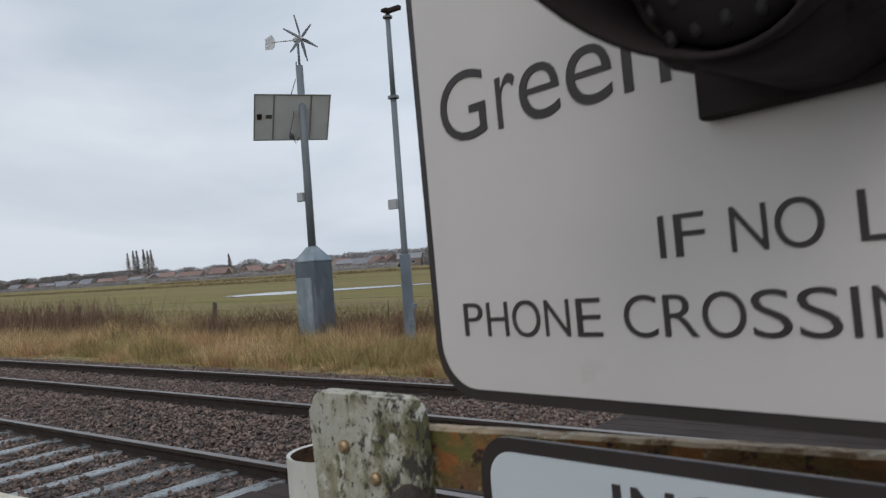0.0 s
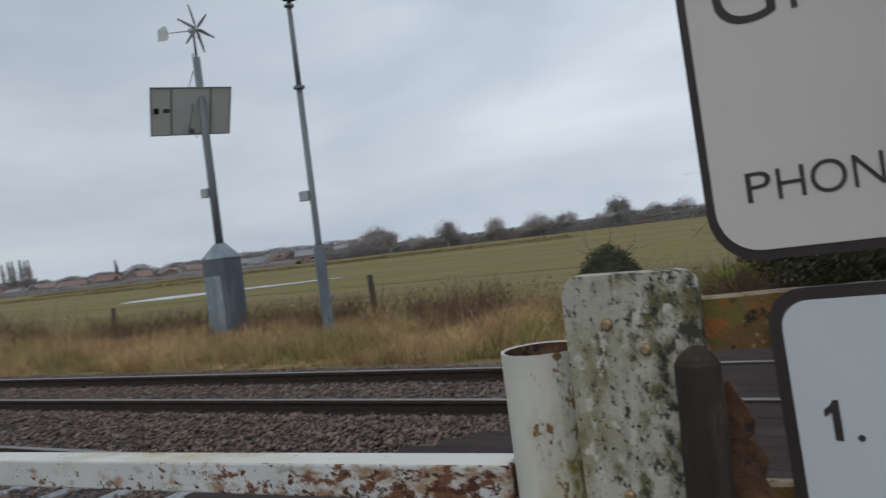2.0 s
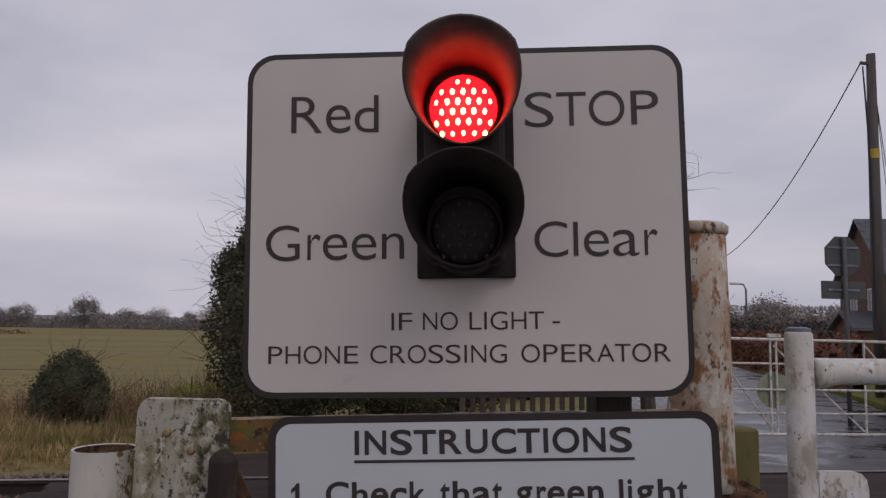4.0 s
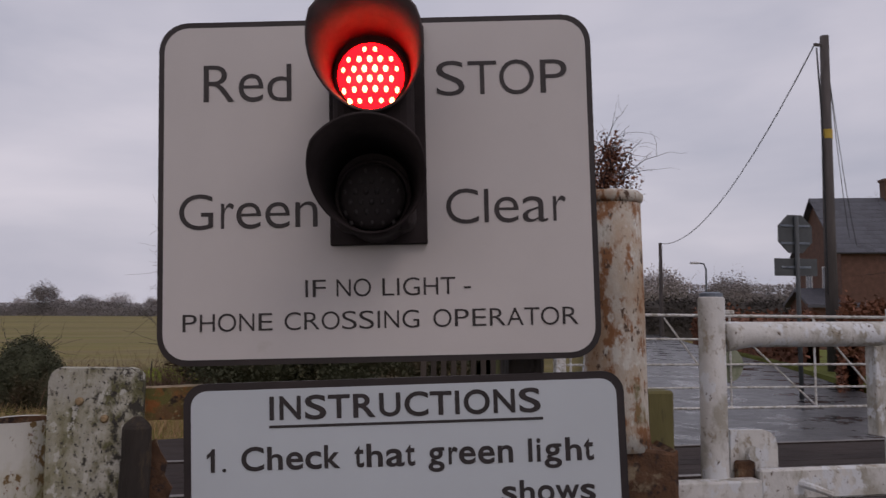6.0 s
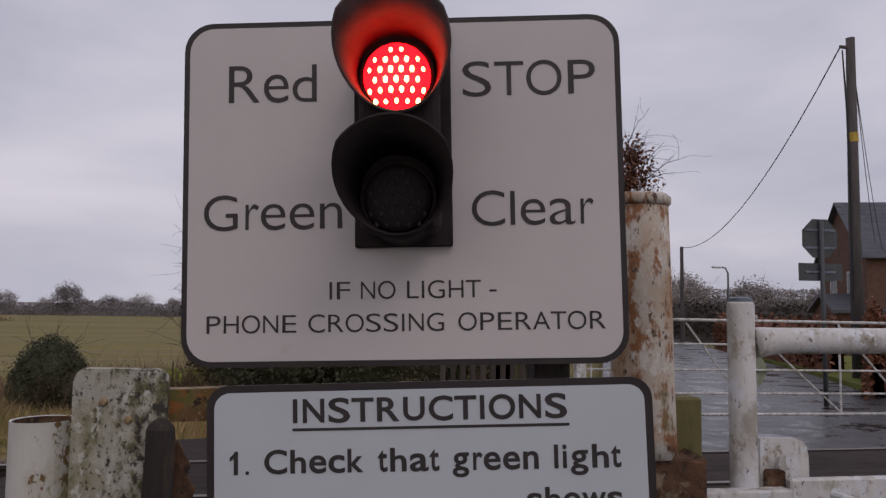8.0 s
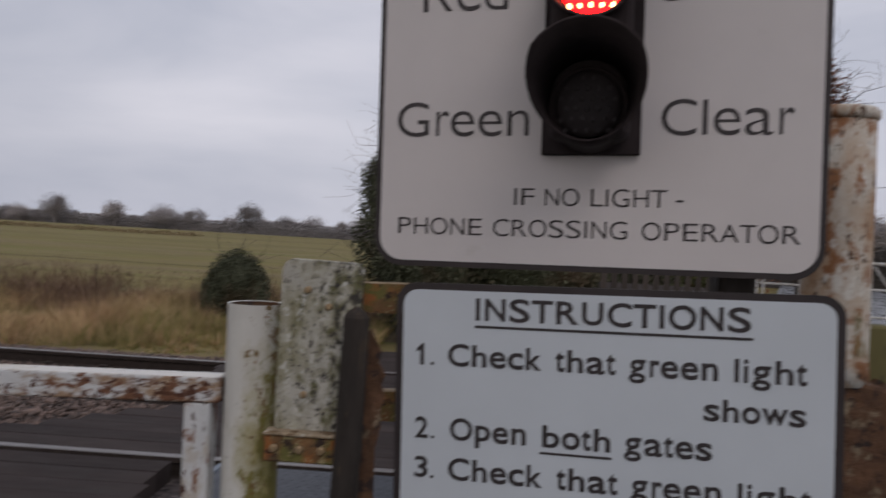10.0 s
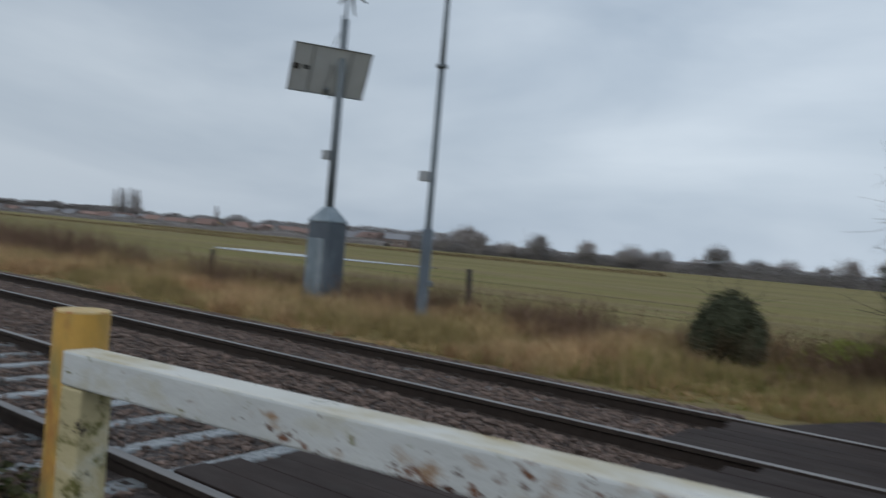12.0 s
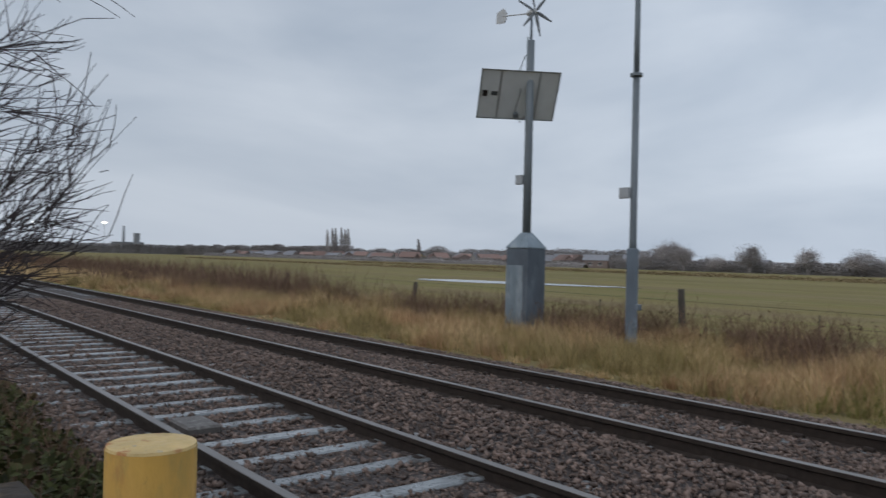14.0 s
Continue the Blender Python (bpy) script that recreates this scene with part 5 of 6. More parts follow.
def inner_mass(name, lobes, k, parent):
    """The dense dark inside of a leafy crown: lumpy lobes."""
    bm = bmesh.new()
    for c, r in lobes:
        got = bmesh.ops.create_icosphere(bm, subdivisions=4, radius=1.0)
        for v in got["verts"]:
            d = v.co.copy()
            w = k * (1 + 0.10 * noise.noise(d * 3.0 + Vector(c)) + 0.08 * noise.noise(d * 9.0))
            v.co = Vector((c[0] + d.x * r[0] * w, c[1] + d.y * r[1] * w, max(-0.3, c[2] + d.z * r[2] * w)))
    o = part(name, bm, M_IVY, parent)
    o["kind"] = "stuff"


def build_bush():
    rng = np.random.default_rng(21)
    t = thing("ivy_bush", (0.02, 11.0, -0.05), "low dark rounded bush smothered in ivy", "bush")
    lobes = [((0.10, 0, 0.50), (0.52, 0.5, 0.60)), ((-0.18, 0, 0.25), (0.38, 0.42, 0.52)), ((0.38, 0.05, 0.28), (0.36, 0.4, 0.54))]
    inner_mass("inner_growth", lobes, 0.84, t)
    c = shell(rng, 15000, lobes, 0.8)
    c = c[c[:, 2] > -0.15]
    part("crown", leaves("crown", rng, c, 0.034), M_IVY, t)
    out = []
    for k in range(7):
        branches(rng, (rng.uniform(-0.3, 0.3), rng.uniform(-0.2, 0.2), 0.5), (rng.uniform(-0.7, 0.7), rng.uniform(-0.4, 0.4), 1), 0.75, 0.008, 1, out, 0.4)
    part("branchwork", limbs(out), M_TWIG, t)
    part("trunk", tubed([(0, 0, -0.2), (0.02, 0, 0.5)], [0.09, 0.06], 8), M_BARK, t)


build_bush()


def build_ivy_tree():
    rng = np.random.default_rng(31)
    t = thing("ivy_tree", (5.7, 9.7, 0), "large dark tree wrapped in ivy with bare twigs sticking out", "tree")
    lobes = [((-1.6, -0.2, 1.5), (1.25, 1.2, 1.75)), ((-1.15, -0.2, 2.55), (1.3, 1.2, 1.15)), ((-0.2, 0, 3.1), (1.35, 1.3, 1.25)), ((0.5, -0.2, 1.6), (1.8, 1.3, 1.9)), ((-2.1, 0, 2.2), (0.7, 0.8, 0.8)), ((1.5, 0.2, 2.2), (1.1, 1.1, 1.4))]
    lobes = [((a[0] - 0.18, a[1], a[2] * 1.03), r) for a, r in lobes]
    inner_mass("inner_growth", lobes, 0.86, t)
    c = shell(rng, 150000, lobes, 0.82)
    c[:, 0] += 0.10 * np.sin(c[:, 2] * 7 + c[:, 1] * 4) * np.sin(c[:, 2] * 3.1)
    c[:, 2] += 0.08 * np.sin(c[:, 0] * 8) * np.sin(c[:, 0] * 3.3 + c[:, 1])
    c = c[c[:, 2] > -0.3]
    part("crown", leaves("crown", rng, c, 0.046), M_IVY, t, "dense ivy leaves")
    out = []
    for k in range(52):
        z = rng.uniform(0.5, 3.3)
        branches(rng, (-2.2 + rng.uniform(-0.3, 0.5) + max(0, z - 2.6) * 0.7, rng.uniform(-0.9, 0.3), z), (-1, rng.uniform(-0.5, 0.3), rng.uniform(-0.2, 0.6)), rng.uniform(0.5, 1.15), 0.010, 1, out, 0.35, kids=(3, 6))
    for k in range(30):
        branches(rng, (rng.uniform(-1.6, 0.6), rng.uniform(-0.7, 0.3), 3.5 + rng.uniform(0, 0.5)), (rng.uniform(-0.9, 0.4), rng.uniform(-0.4, 0.4), 0.7), rng.uniform(0.5, 0.9), 0.009, 1, out, 0.35, kids=(3, 6))
    part("branchwork", limbs(out), M_TWIG, t, "bare dark twigs")
    part("trunk", tubed([(0, 0, -0.2), (0.1, 0, 1.2), (-0.1, 0, 2.6)], [0.28, 0.22, 0.14], 10), M_BARK, t)


build_ivy_tree()


def build_brown_tree():
    rng = np.random.default_rng(37)
    t = thing("brown_tree", (10.62, 10.6, 0), "scrubby tree with withered brown leaves and arching twigs", "tree")
    c = shell(rng, 9500, [((0.0, 0, 4.15), (0.72, 0.6, 0.75)), ((0.1, 0, 4.6), (0.3, 0.4, 0.5)), ((-0.6, 0, 3.4), (0.6, 0.7, 0.9)), ((-0.9, 0.2, 2.0), (0.6, 0.7, 1.4))], 0.05)
    part("crown", leaves("crown", rng, c, 0.055), M_BROWNLEAF, t, "withered brown leaves")
    out = []
    for k in range(34):
        branches(rng, (rng.uniform(-0.7, 0.3), rng.uniform(-0.4, 0.4), 3.3 + rng.uniform(0, 1.2)), (rng.uniform(-0.1, 0.9), rng.uniform(-0.4, 0.4), 1.0), rng.uniform(0.6, 1.2), 0.012, 1, out, 0.4, 0.16, kids=(2, 4))
    part("branchwork", limbs(out), M_TWIG, t, "arching twigs")
    part("trunk", tubed([(0, 0, -0.2), (-0.1, 0, 1.6), (-0.4, 0, 3.2)], [0.16, 0.12, 0.05], 8), M_BARK, t)


build_brown_tree()


def build_shrub():
    """The bare hawthorn beside the near track."""
    rng = np.random.default_rng(8)
    t = thing("bare_shrub", (0.0, -2.35, 0), "tall leafless hawthorn of tangled dark twigs beside the track", "shrub")
    out = []
    for k in range(30):
        x, y, z = rng.uniform(-0.9, 0.45), rng.uniform(-0.9, -0.1), rng.uniform(0.5, 2.1)
        if k % 3 == 0:
            z = rng.uniform(0.2, 1.2)
        h = (rng.uniform(-0.25, 0.3), 1.0, rng.uniform(0.15, 1.1))
        branches(rng, (x, y, z), h, rng.uniform(1.0, 1.8), rng.uniform(0.004, 0.010), 2, out, 0.16, 0.02, (6, 9), 0.5, 0.48)
    for k in range(20):
        x, y = rng.uniform(-1.8, 0.3), rng.uniform(-1.2, 0.2)
        h = (rng.uniform(-0.2, 0.3), rng.uniform(-0.1, 0.35), 1.0)
        branches(rng, (x, y, -0.1), h, rng.uniform(1.3, 2.2), rng.uniform(0.010, 0.018), 2, out, 0.22, 0.0, (5, 8), 0.5)
    kept = []
    for pts, rad in out:
        k = 0
        while k < len(pts):
            q = pts[k]
            ragged = 0.01 + 0.45 * max(0.0, 0.5 + 0.9 * noise.noise((q.x * 0.8, 0, q.z * 2.4 + 3.0)) + 0.45 * noise.noise((q.x * 3, 0, q.z * 9.0)))
            low = 0.55 * max(0.0, 1.55 - q.z)
            if q.y - 2.35 > -1.05 - 0.287 * q.x - ragged - low:
                break
            k += 1
        if k >= 2:
            kept.append((pts[:k], [r * (1 - 0.75 * (i + 1) / k) + 0.0009 for i, r in enumerate(rad[:k])]))
    out = kept
    part("branchwork", limbs(out), M_TWIG, t, "tangle of thin dark twigs")
    part("trunk", tubed([(-0.02, 0.42, -0.15), (0.0, 0.40, 0.4), (-0.03, 0.36, 0.8), (-0.12, 0.26, 1.25)], [0.06, 0.048, 0.04, 0.014], 10), M_BARK, t, "grey mottled stem")
    part("trunk", tubed([(-0.9, -0.2, -0.15), (-0.8, -0.1, 0.5), (-0.65, 0.05, 1.0), (-0.5, 0.15, 1.5)], [0.05, 0.04, 0.025, 0.01], 9), M_BARK, t)
    c = rng.normal(size=(900, 3)) * (0.55, 0.45, 0.5) + (-0.5, 0.0, 1.2)
    c = c[(c[:, 2] > 0) & (c[:, 1] - 2.35 < -1.75 - 0.287 * c[:, 0])]
    part("last_leaves", leaves("last_leaves", rng, c, 0.03), M_BRAMBLE, t, "a few last brown leaves")


build_shrub()


def build_undergrowth():
    rng = np.random.default_rng(15)
    n = 21000
    x = 0.6 - 16 * rng.random(n) ** 1.3
    y = -0.62 - 2.6 * rng.random(n) ** 1.2
    top = 0.12 + 0.42 * np.clip((-y - 0.6) / 1.2, 0, 1) + np.array([0.22 * noise.noise((a * 0.9, b * 0.9, 2)) for a, b in zip(x, y)])
    z = -0.15 + np.clip(top, 0.02, 1) * rng.uniform(0.1, 1.0, n)
    a = part("brambles", leaves("brambles", rng, np.stack([x, y, z], -1), 0.055), M_BRAMBLE)
    tagged(a, "low green and brown bramble leaves beside the rail", "undergrowth", kind="stuff")
    n = 5000
    x = 0.8 - 14 * rng.random(n)
    y = -0.75 - 2.3 * rng.random(n)
    foot = np.stack([x, y, np.full(n, -0.2)], -1)
    a = part("weeds", blades("weeds", rng, foot, rng.uniform(0.15, 0.6, n), rng.uniform(0.006, 0.014, n), 0.9), M_STALK)
    tagged(a, "dead weed stems among the brambles", "weeds", kind="stuff")
    n = 5200
    x = -14 - 170 * rng.random(n) ** 1.2
    y = -2.2 - 4.0 * rng.random(n)
    z = rng.uniform(-0.1, 2.4, n) * np.clip((-y - 1.2) / 2, 0.2, 1)
    a = part("far_scrub", leaves("far_scrub", rng, np.stack([x, y, z], -1), 0.30), M_BRAMBLE)
    tagged(a, "dark scrub lining the track in the distance", "scrub", kind="stuff")


build_undergrowth()

# ---- across the line: gate, lane, signs, house ----


def build_far_gate():
    x0, x1, y = 8.3, 13.35, 6.6
    g = thing("far_gate", (0, y, 0), "white five-bar steel gate across the far lane", "gate")
    for z, r in ((1.50, 0.022), (1.165, 0.016), (0.81, 0.016), (0.485, 0.016), (0.20, 0.02)):
        part("bar", tubed([(x0, 0, z), (x1, 0, z - 0.03)], [r, r], 8), M_WHITE, g, smooth=True)
    for x in (8.35, 10.66, 10.75, 12.1, 13.3):
        part("upright", tubed([(x, 0.0, 0.17), (x, 0.0, 1.5)], [0.016, 0.016], 8), M_WHITE, g)
    part("end_post", tubed([(13.36, 0, 0.1), (13.36, 0, 1.56)], [0.03, 0.03], 10), M_WHITE, g)
    for xa, za, xb, zb in ((9.75, 1.45, 10.7, 0.22), (10.72, 1.4, 12.08, 0.22), (12.1, 1.45, 13.2, 0.25)):
        part("brace", tubed([(xa, 0.02, za), (xb, 0.02, zb)], [0.014, 0.014], 6), M_WHITE, g)
    bm = bmesh.new()
    lathe(bm, [(0.25, 0.0), (0.25, 0.006), (0.24, 0.008)], 32, "y")
    d = part("target_disc", bm, M_DISC, g, "round disc green with algae")
    d.location = (10.72, 0.03, 0.79)
    part("finial", boxed(10.62, 10.82, -0.02, 0.02, 1.51, 1.57, 0.01), M_WHITE, g)
    for x in (8.2, 13.45):
        t = thing("far_gate_post", (x, y + 0.02, 0), "white painted post of the far gate", "post", "posts of the far gate")
        part("shaft", boxed(-0.07, 0.07, -0.07, 0.07, -0.1, 1.6 if x > 10 else 1.3, 0.01), M_WHITE, t)


build_far_gate()


def build_road_sign():
    t = thing("road_sign", (13.62, 9.0, 0), "road signs on a grey pole seen from behind", "road sign")
    part("pole", tubed([(0, 0, -0.2), (0, 0, 3.3)], [0.04, 0.04], 10), M_SIGNBACK, t, smooth=True)
    bm = bmesh.new()
    slab(bm, [(0.38 * math.cos(radians(22.5 + 45 * k)), 0.38 * math.sin(radians(22.5 + 45 * k))) for k in range(8)], -0.005, 0.0)
    o = part("octagon_plate", bm, M_SIGNBACK, t, "grey back of an octagonal plate")
    o.location = (0, 0.05, 2.97)
    part("lower_plate", boxed(-0.44, 0.44, 0.045, 0.05, 2.2, 2.52, 0.002), M_SIGNBACK, t, "grey back of an oblong plate")
    for z in (2.8, 3.12, 2.36):
        part("clamp", boxed(-0.3, 0.3, 0.03, 0.045, z - 0.02, z + 0.02, 0.003), M_GALV, t)


build_road_sign()


def build_picket_fence():
    t = thing("picket_fence", (6.35, 7.15, 0), "dark weathered picket fence between the tree and the far gate", "fence")
    for z in (0.25, 0.95):
        part("rail", boxed(0, 1.82, 0.0, 0.04, z, z + 0.08, 0.004), M_TELE, t)
    me = None
    for k in range(13):
        if me is None:
            o = part("picket", slab(bmesh.new(), [(0, -0.3), (0.075, -0.3), (0.075, 1.14), (0.0375, 1.20), (0, 1.14)], -0.02, -0.001), M_PICKET, t)
            me = o.data
        else:
            o = part("picket", me, M_PICKET, t)
        o.location.x = 0.02 + k * 0.142


build_picket_fence()


def build_telegraph_pole():
    t = thing("telegraph_pole", (18.62, 14.5, 0), "dark timber telegraph pole with wires and a yellow band", "telegraph pole")
    part("shaft", tubed([(0, 0, -0.3), (0, 0, 4), (0.05, 0, 9.05)], [0.17, 0.15, 0.115], 14), M_TELE, t, smooth=True)
    part("band", tubed([(0.03, 0, 6.2), (0.03, 0, 6.45)], [0.142, 0.142], 14), M_YELLOWTAPE, t, "yellow marker band")
    part("top_bracket", boxed(-0.28, 0.1, -0.03, 0.03, 8.75, 8.83, 0.01), M_TELE, t)
    part("cable_riser", tubed([(-0.14, -0.05, 2.0), (-0.16, -0.06, 7.0), (-0.2, 0, 8.7)], [0.025, 0.03, 0.02], 6), M_WIRE, t)
    sag = []
    a, b = Vector((-0.25, 0, 8.8)), Vector((26.75 - 18.62, 40 - 14.5, 5.7))
    for k in range(15):
        f = k / 14
        sag.append(a.lerp(b, f) - Vector((0, 0, 1.5 * 4 * f * (1 - f))))
    part("line_wire", tubed(sag, [0.018] * 15, 5), M_WIRE, t)
    for q, (ex, ey, ez) in enumerate(((31.5, 29.5, 5.2), (31.9, 29.5, 4.8))):
        b = Vector((ex - 18.62, ey - 14.5, ez))
        a = Vector((0.1, 0, 8.6 - 0.2 * q))
        part("service_wire", tubed([a.lerp(b, k / 8) - Vector((0, 0, 0.5 * 4 * k / 8 * (1 - k / 8))) for k in range(9)], [0.012] * 9, 5), M_WIRE, t)
    t = thing("telegraph_pole", (26.75, 40, 0), "far thin dark telegraph pole beside the lane", "telegraph pole")
    part("shaft", tubed([(0, 0, -0.4), (0, 0, 5.75)], [0.14, 0.1], 10), M_TELE, t)


build_telegraph_pole()
t = thing("street_lamp", (29.8, 40, 0), "grey street lamp with a short arm beside the lane", "street lamp")
part("column", tubed([(0, 0, -0.4), (0, 0, 4.2), (-0.15, 0, 4.5), (-0.5, 0, 4.56)], [0.08, 0.06, 0.05, 0.045], 8), M_POLE, t, smooth=True)
part("lantern", boxed(-1.05, -0.45, -0.12, 0.12, 4.48, 4.62, 0.04), M_PANELBACK, t, "pale lantern")


def hedge(name, pts, height, width, n, seed, material, label, leaf=0.09):
    rng = np.random.default_rng(seed)
    seg = rng.integers(0, len(pts) - 1, n)
    f = rng.random(n)
    p = np.array(pts, float)
    c = p[seg] * (1 - f[:, None]) + p[seg + 1] * f[:, None]
    ang = rng.uniform(0, math.pi, n)
    k = rng.uniform(0.75, 1.05, n)
    off = np.cos(ang) * width / 2 * k
    z = np.abs(np.sin(ang)) ** 0.5 * height * k * rng.uniform(0.3, 1.0, n) ** 0.5
    c = np.stack([c[:, 0] + off * 0.8, c[:, 1] + off * 0.6, z - 0.15], -1)
    c[:, 2] += 0.1 * np.sin(c[:, 0] * 1.7) * (c[:, 2] > height * 0.6)
    body = tagged(part(name, leaves(name, rng, c, leaf), material), label, "hedge", kind="stuff")
    vs, fs = [], []
    for a, b in zip(p, p[1:]):
        for k in range(13):
            q = a + (b - a) * k / 12
            top = height * (0.84 + 0.1 * noise.noise((q[0] * 0.9, q[1] * 0.9, seed)))
            for u, v in ((-0.42, -0.3), (-0.36, 0.8), (0.0, 1.0), (0.36, 0.8), (0.42, -0.3)):
                vs.append((q[0] + u * width * 0.8, q[1] + u * width * 0.6, v * top - 0.1))
    for k in range(len(vs) // 5 - 1):
        for u in range(4):
            fs.append((k * 5 + u, k * 5 + u + 5, k * 5 + u + 6, k * 5 + u + 1))
    me = bpy.data.meshes.new("inner_growth")
    me.from_pydata(vs, [], fs)
    part("inner_growth", me, material, body)["kind"] = "stuff"


hedge("beech_hedge", [(15.6, 10.2), (17.6, 12.6), (20.4, 14.5), (24, 15.6), (33, 17)], 1.95, 1.5, 26000, 3, M_BROWNLEAF, "clipped beech hedge with rust-brown winter leaves", 0.10)
hedge("lane_hedge", [(20, 45), (26, 45.5), (34, 46), (44, 47)], 2.7, 2.4, 24000, 8, M_BAREHEDGE, "dark overgrown hedge where the lane bends", 0.16)
hedge("lane_hedge", [(9.5, 17), (15.5, 30), (21, 44)], 2.1, 2.0, 12000, 4, M_BRAMBLE, "dark straggly hedge along the lane", 0.16)
hedge("lane_hedge", [(19.5, 16.5), (23.2, 27), (28, 38)], 1.8, 1.6, 9000, 6, M_BROWNLEAF, "brown hedge along the garden side of the lane", 0.14)
bm = bmesh.new()
flat(bm, [(13.6, 5.8), (30, 5.8), (34, 14), (24.5, 27), (22.6, 27), (18.7, 16.2), (15.3, 8.2)], -0.4, -0.012)
tagged(part("verge", bm, M_GREENGRASS), "mown green verge beside the lane", "verge", kind="structure")


def house(name, m, w, d, eave, ridge, wall, roof, label, windows=(), chimneys=(), detail=False):
    h = thing(name, m, label, "house")
    bm = bmesh.new()
    a = [bm.verts.new(v) for v in ((0, 0, -0.5), (w, 0, -0.5), (w, d, -0.5), (0, d, -0.5))]
    b = [bm.verts.new(v) for v in ((0, 0, eave), (w, 0, eave), (w, d, eave), (0, d, eave))]
    g0, g1 = bm.verts.new((0, d / 2, ridge - 0.05)), bm.verts.new((w, d / 2, ridge - 0.05))
    bm.faces.new(a)
    bm.faces.new((a[0], a[1], b[1], b[0]))
    bm.faces.new((a[2], a[3], b[3], b[2]))
    bm.faces.new((a[1], a[2], b[2], g1, b[1]))
    bm.faces.new((a[3], a[0], b[0], g0, b[3]))
    bm.faces.new((b[0], b[1], g1, g0))
    bm.faces.new((b[2], b[3], g0, g1))
    part("wall", bm, wall, h)
    o = 0.3
    sl = (ridge - eave) / (d / 2)
    if detail:
        run = math.hypot(d / 2 + o, sl * (d / 2 + o))
        for s in (0, 1):
            holder = part("roof", boxed(-o, w + o, 0, run, -0.06, 0.0), roof, h)
            ang = math.atan(sl)
            holder.matrix_local = (Matrix.Translation((0, -o, eave - sl * o + 0.1)) @ Matrix.Rotation(ang, 4, 'X')) if s == 0 else (Matrix.Translation((w, d + o, eave - sl * o + 0.1)) @ Matrix.Rotation(math.pi, 4, 'Z') @ Matrix.Rotation(ang, 4, 'X'))
            if s == 0:
                me = None
                for r in range(13):
                    for c in range(22):
                        if me is None:
                            tl = part("slate", boxed(0, (w + 2 * o) / 22 - 0.012, 0, run / 13 + 0.03, 0.0, 0.012), roof, holder)
                            me = tl.data
                        else:
                            tl = part("slate", me, roof, holder)
                        tl.location = (-o + (c + 0.5 * (r % 2) * 0.9) * (w + 2 * o) / 22.4, r * run / 13.2, 0.012)
                        tl.rotation_euler.x = radians(-0.9)
    else:
        for s in (0, 1):
            bm = bmesh.new()
            y0, y1 = (-o, d / 2) if s == 0 else (d + o, d / 2)
            z0 = eave - sl * o
            q = [(-o, y0, z0), (w + o, y0, z0), (w + o, y1, ridge), (-o, y1, ridge)]
            lo = [bm.verts.new(v) for v in q]
            hi = [bm.verts.new((v[0], v[1], v[2] + 0.15)) for v in q]
            bm.faces.new(lo)
            bm.faces.new(hi)
            for k in range(4):
                bm.faces.new((lo[k], lo[(k + 1) % 4], hi[(k + 1) % 4], hi[k]))
            part("roof", bm, roof, h)
    for side, u, z, ww, hh in windows:
        wn_ = part("window", boxed(-ww / 2, ww / 2, -0.03, 0.02, 0, hh), M_FRAMEWHITE, h, "white-framed window")
        part("pane", boxed(-ww / 2 + 0.07, -0.03, -0.036, -0.031, 0.07, hh - 0.07), M_GLASS, wn_)
        part("pane", boxed(0.03, ww / 2 - 0.07, -0.036, -0.031, 0.07, hh - 0.07), M_GLASS, wn_)
        part("sill", boxed(-ww / 2 - 0.08, ww / 2 + 0.08, -0.12, 0.02, -0.1, -0.02), M_FRAMEWHITE, wn_)
        wn_.matrix_local = Matrix.Translation((u, 0, z)) if side == "front" else Matrix.Translation((0, u, z)) @ Matrix.Rotation(radians(-90), 4, 'Z')
    for u, ch in chimneys:
        c = part("chimney", boxed(u - 0.45, u + 0.45, d / 2 - 0.3, d / 2 + 0.3, ridge - 0.7, ch), wall, h)
        part("chimney_cap", boxed(u - 0.52, u + 0.52, d / 2 - 0.37, d / 2 + 0.37, ch, ch + 0.12), wall, c)
        part("chimney_pot", tubed([(u, d / 2, ch + 0.12), (u, d / 2, ch + 0.5)], [0.13, 0.11], 10), M_TILE, c)
    return h


house("brick_house", Matrix.Translation((30.9, 29.4, 0)) @ Matrix.Rotation(radians(-17), 4, 'Z'), 9.5, 6.2, 4.6, 7.5, M_BRICK, M_SLATE, "red-brick cottage with a slate roof and one chimney stack", [("gable", 1.9, 2.6, 0.9, 1.3), ("gable", 4.2, 2.6, 0.9, 1.3), ("gable", 2.9, 0.3, 1.1, 1.3), ("front", 4.2, 2.4, 1.0, 1.2)], [(3.9, 8.45)], True)
house("lean_to", Matrix.Translation((29.6, 29.9, 0)) @ Matrix.Rotation(radians(-17), 4, 'Z'), 2.2, 3.0, 1.9, 2.6, M_BRICK, M_SLATE, "low brick outhouse with a slate roof by the cottage")


def build_garden_tree():
    rng = np.random.default_rng(44)
    t = thing("garden_tree", (27.5, 20.5, 0), "leafless garden tree before the cottage", "tree")
    out = []
    for k in range(5):
        branches(rng, (0, 0, 1.2), (rng.uniform(-0.7, 0.7), rng.uniform(-0.5, 0.5), 1), 2.6, 0.05, 3, out, 0.25, 0.0, (3, 4), 0.62)
    part("crown", limbs(out), M_TWIG, t)
    part("trunk", tubed([(0, 0, -0.2), (0, 0, 1.4)], [0.14, 0.1], 8), M_BARK, t)


build_garden_tree()

# ---- the distance ----


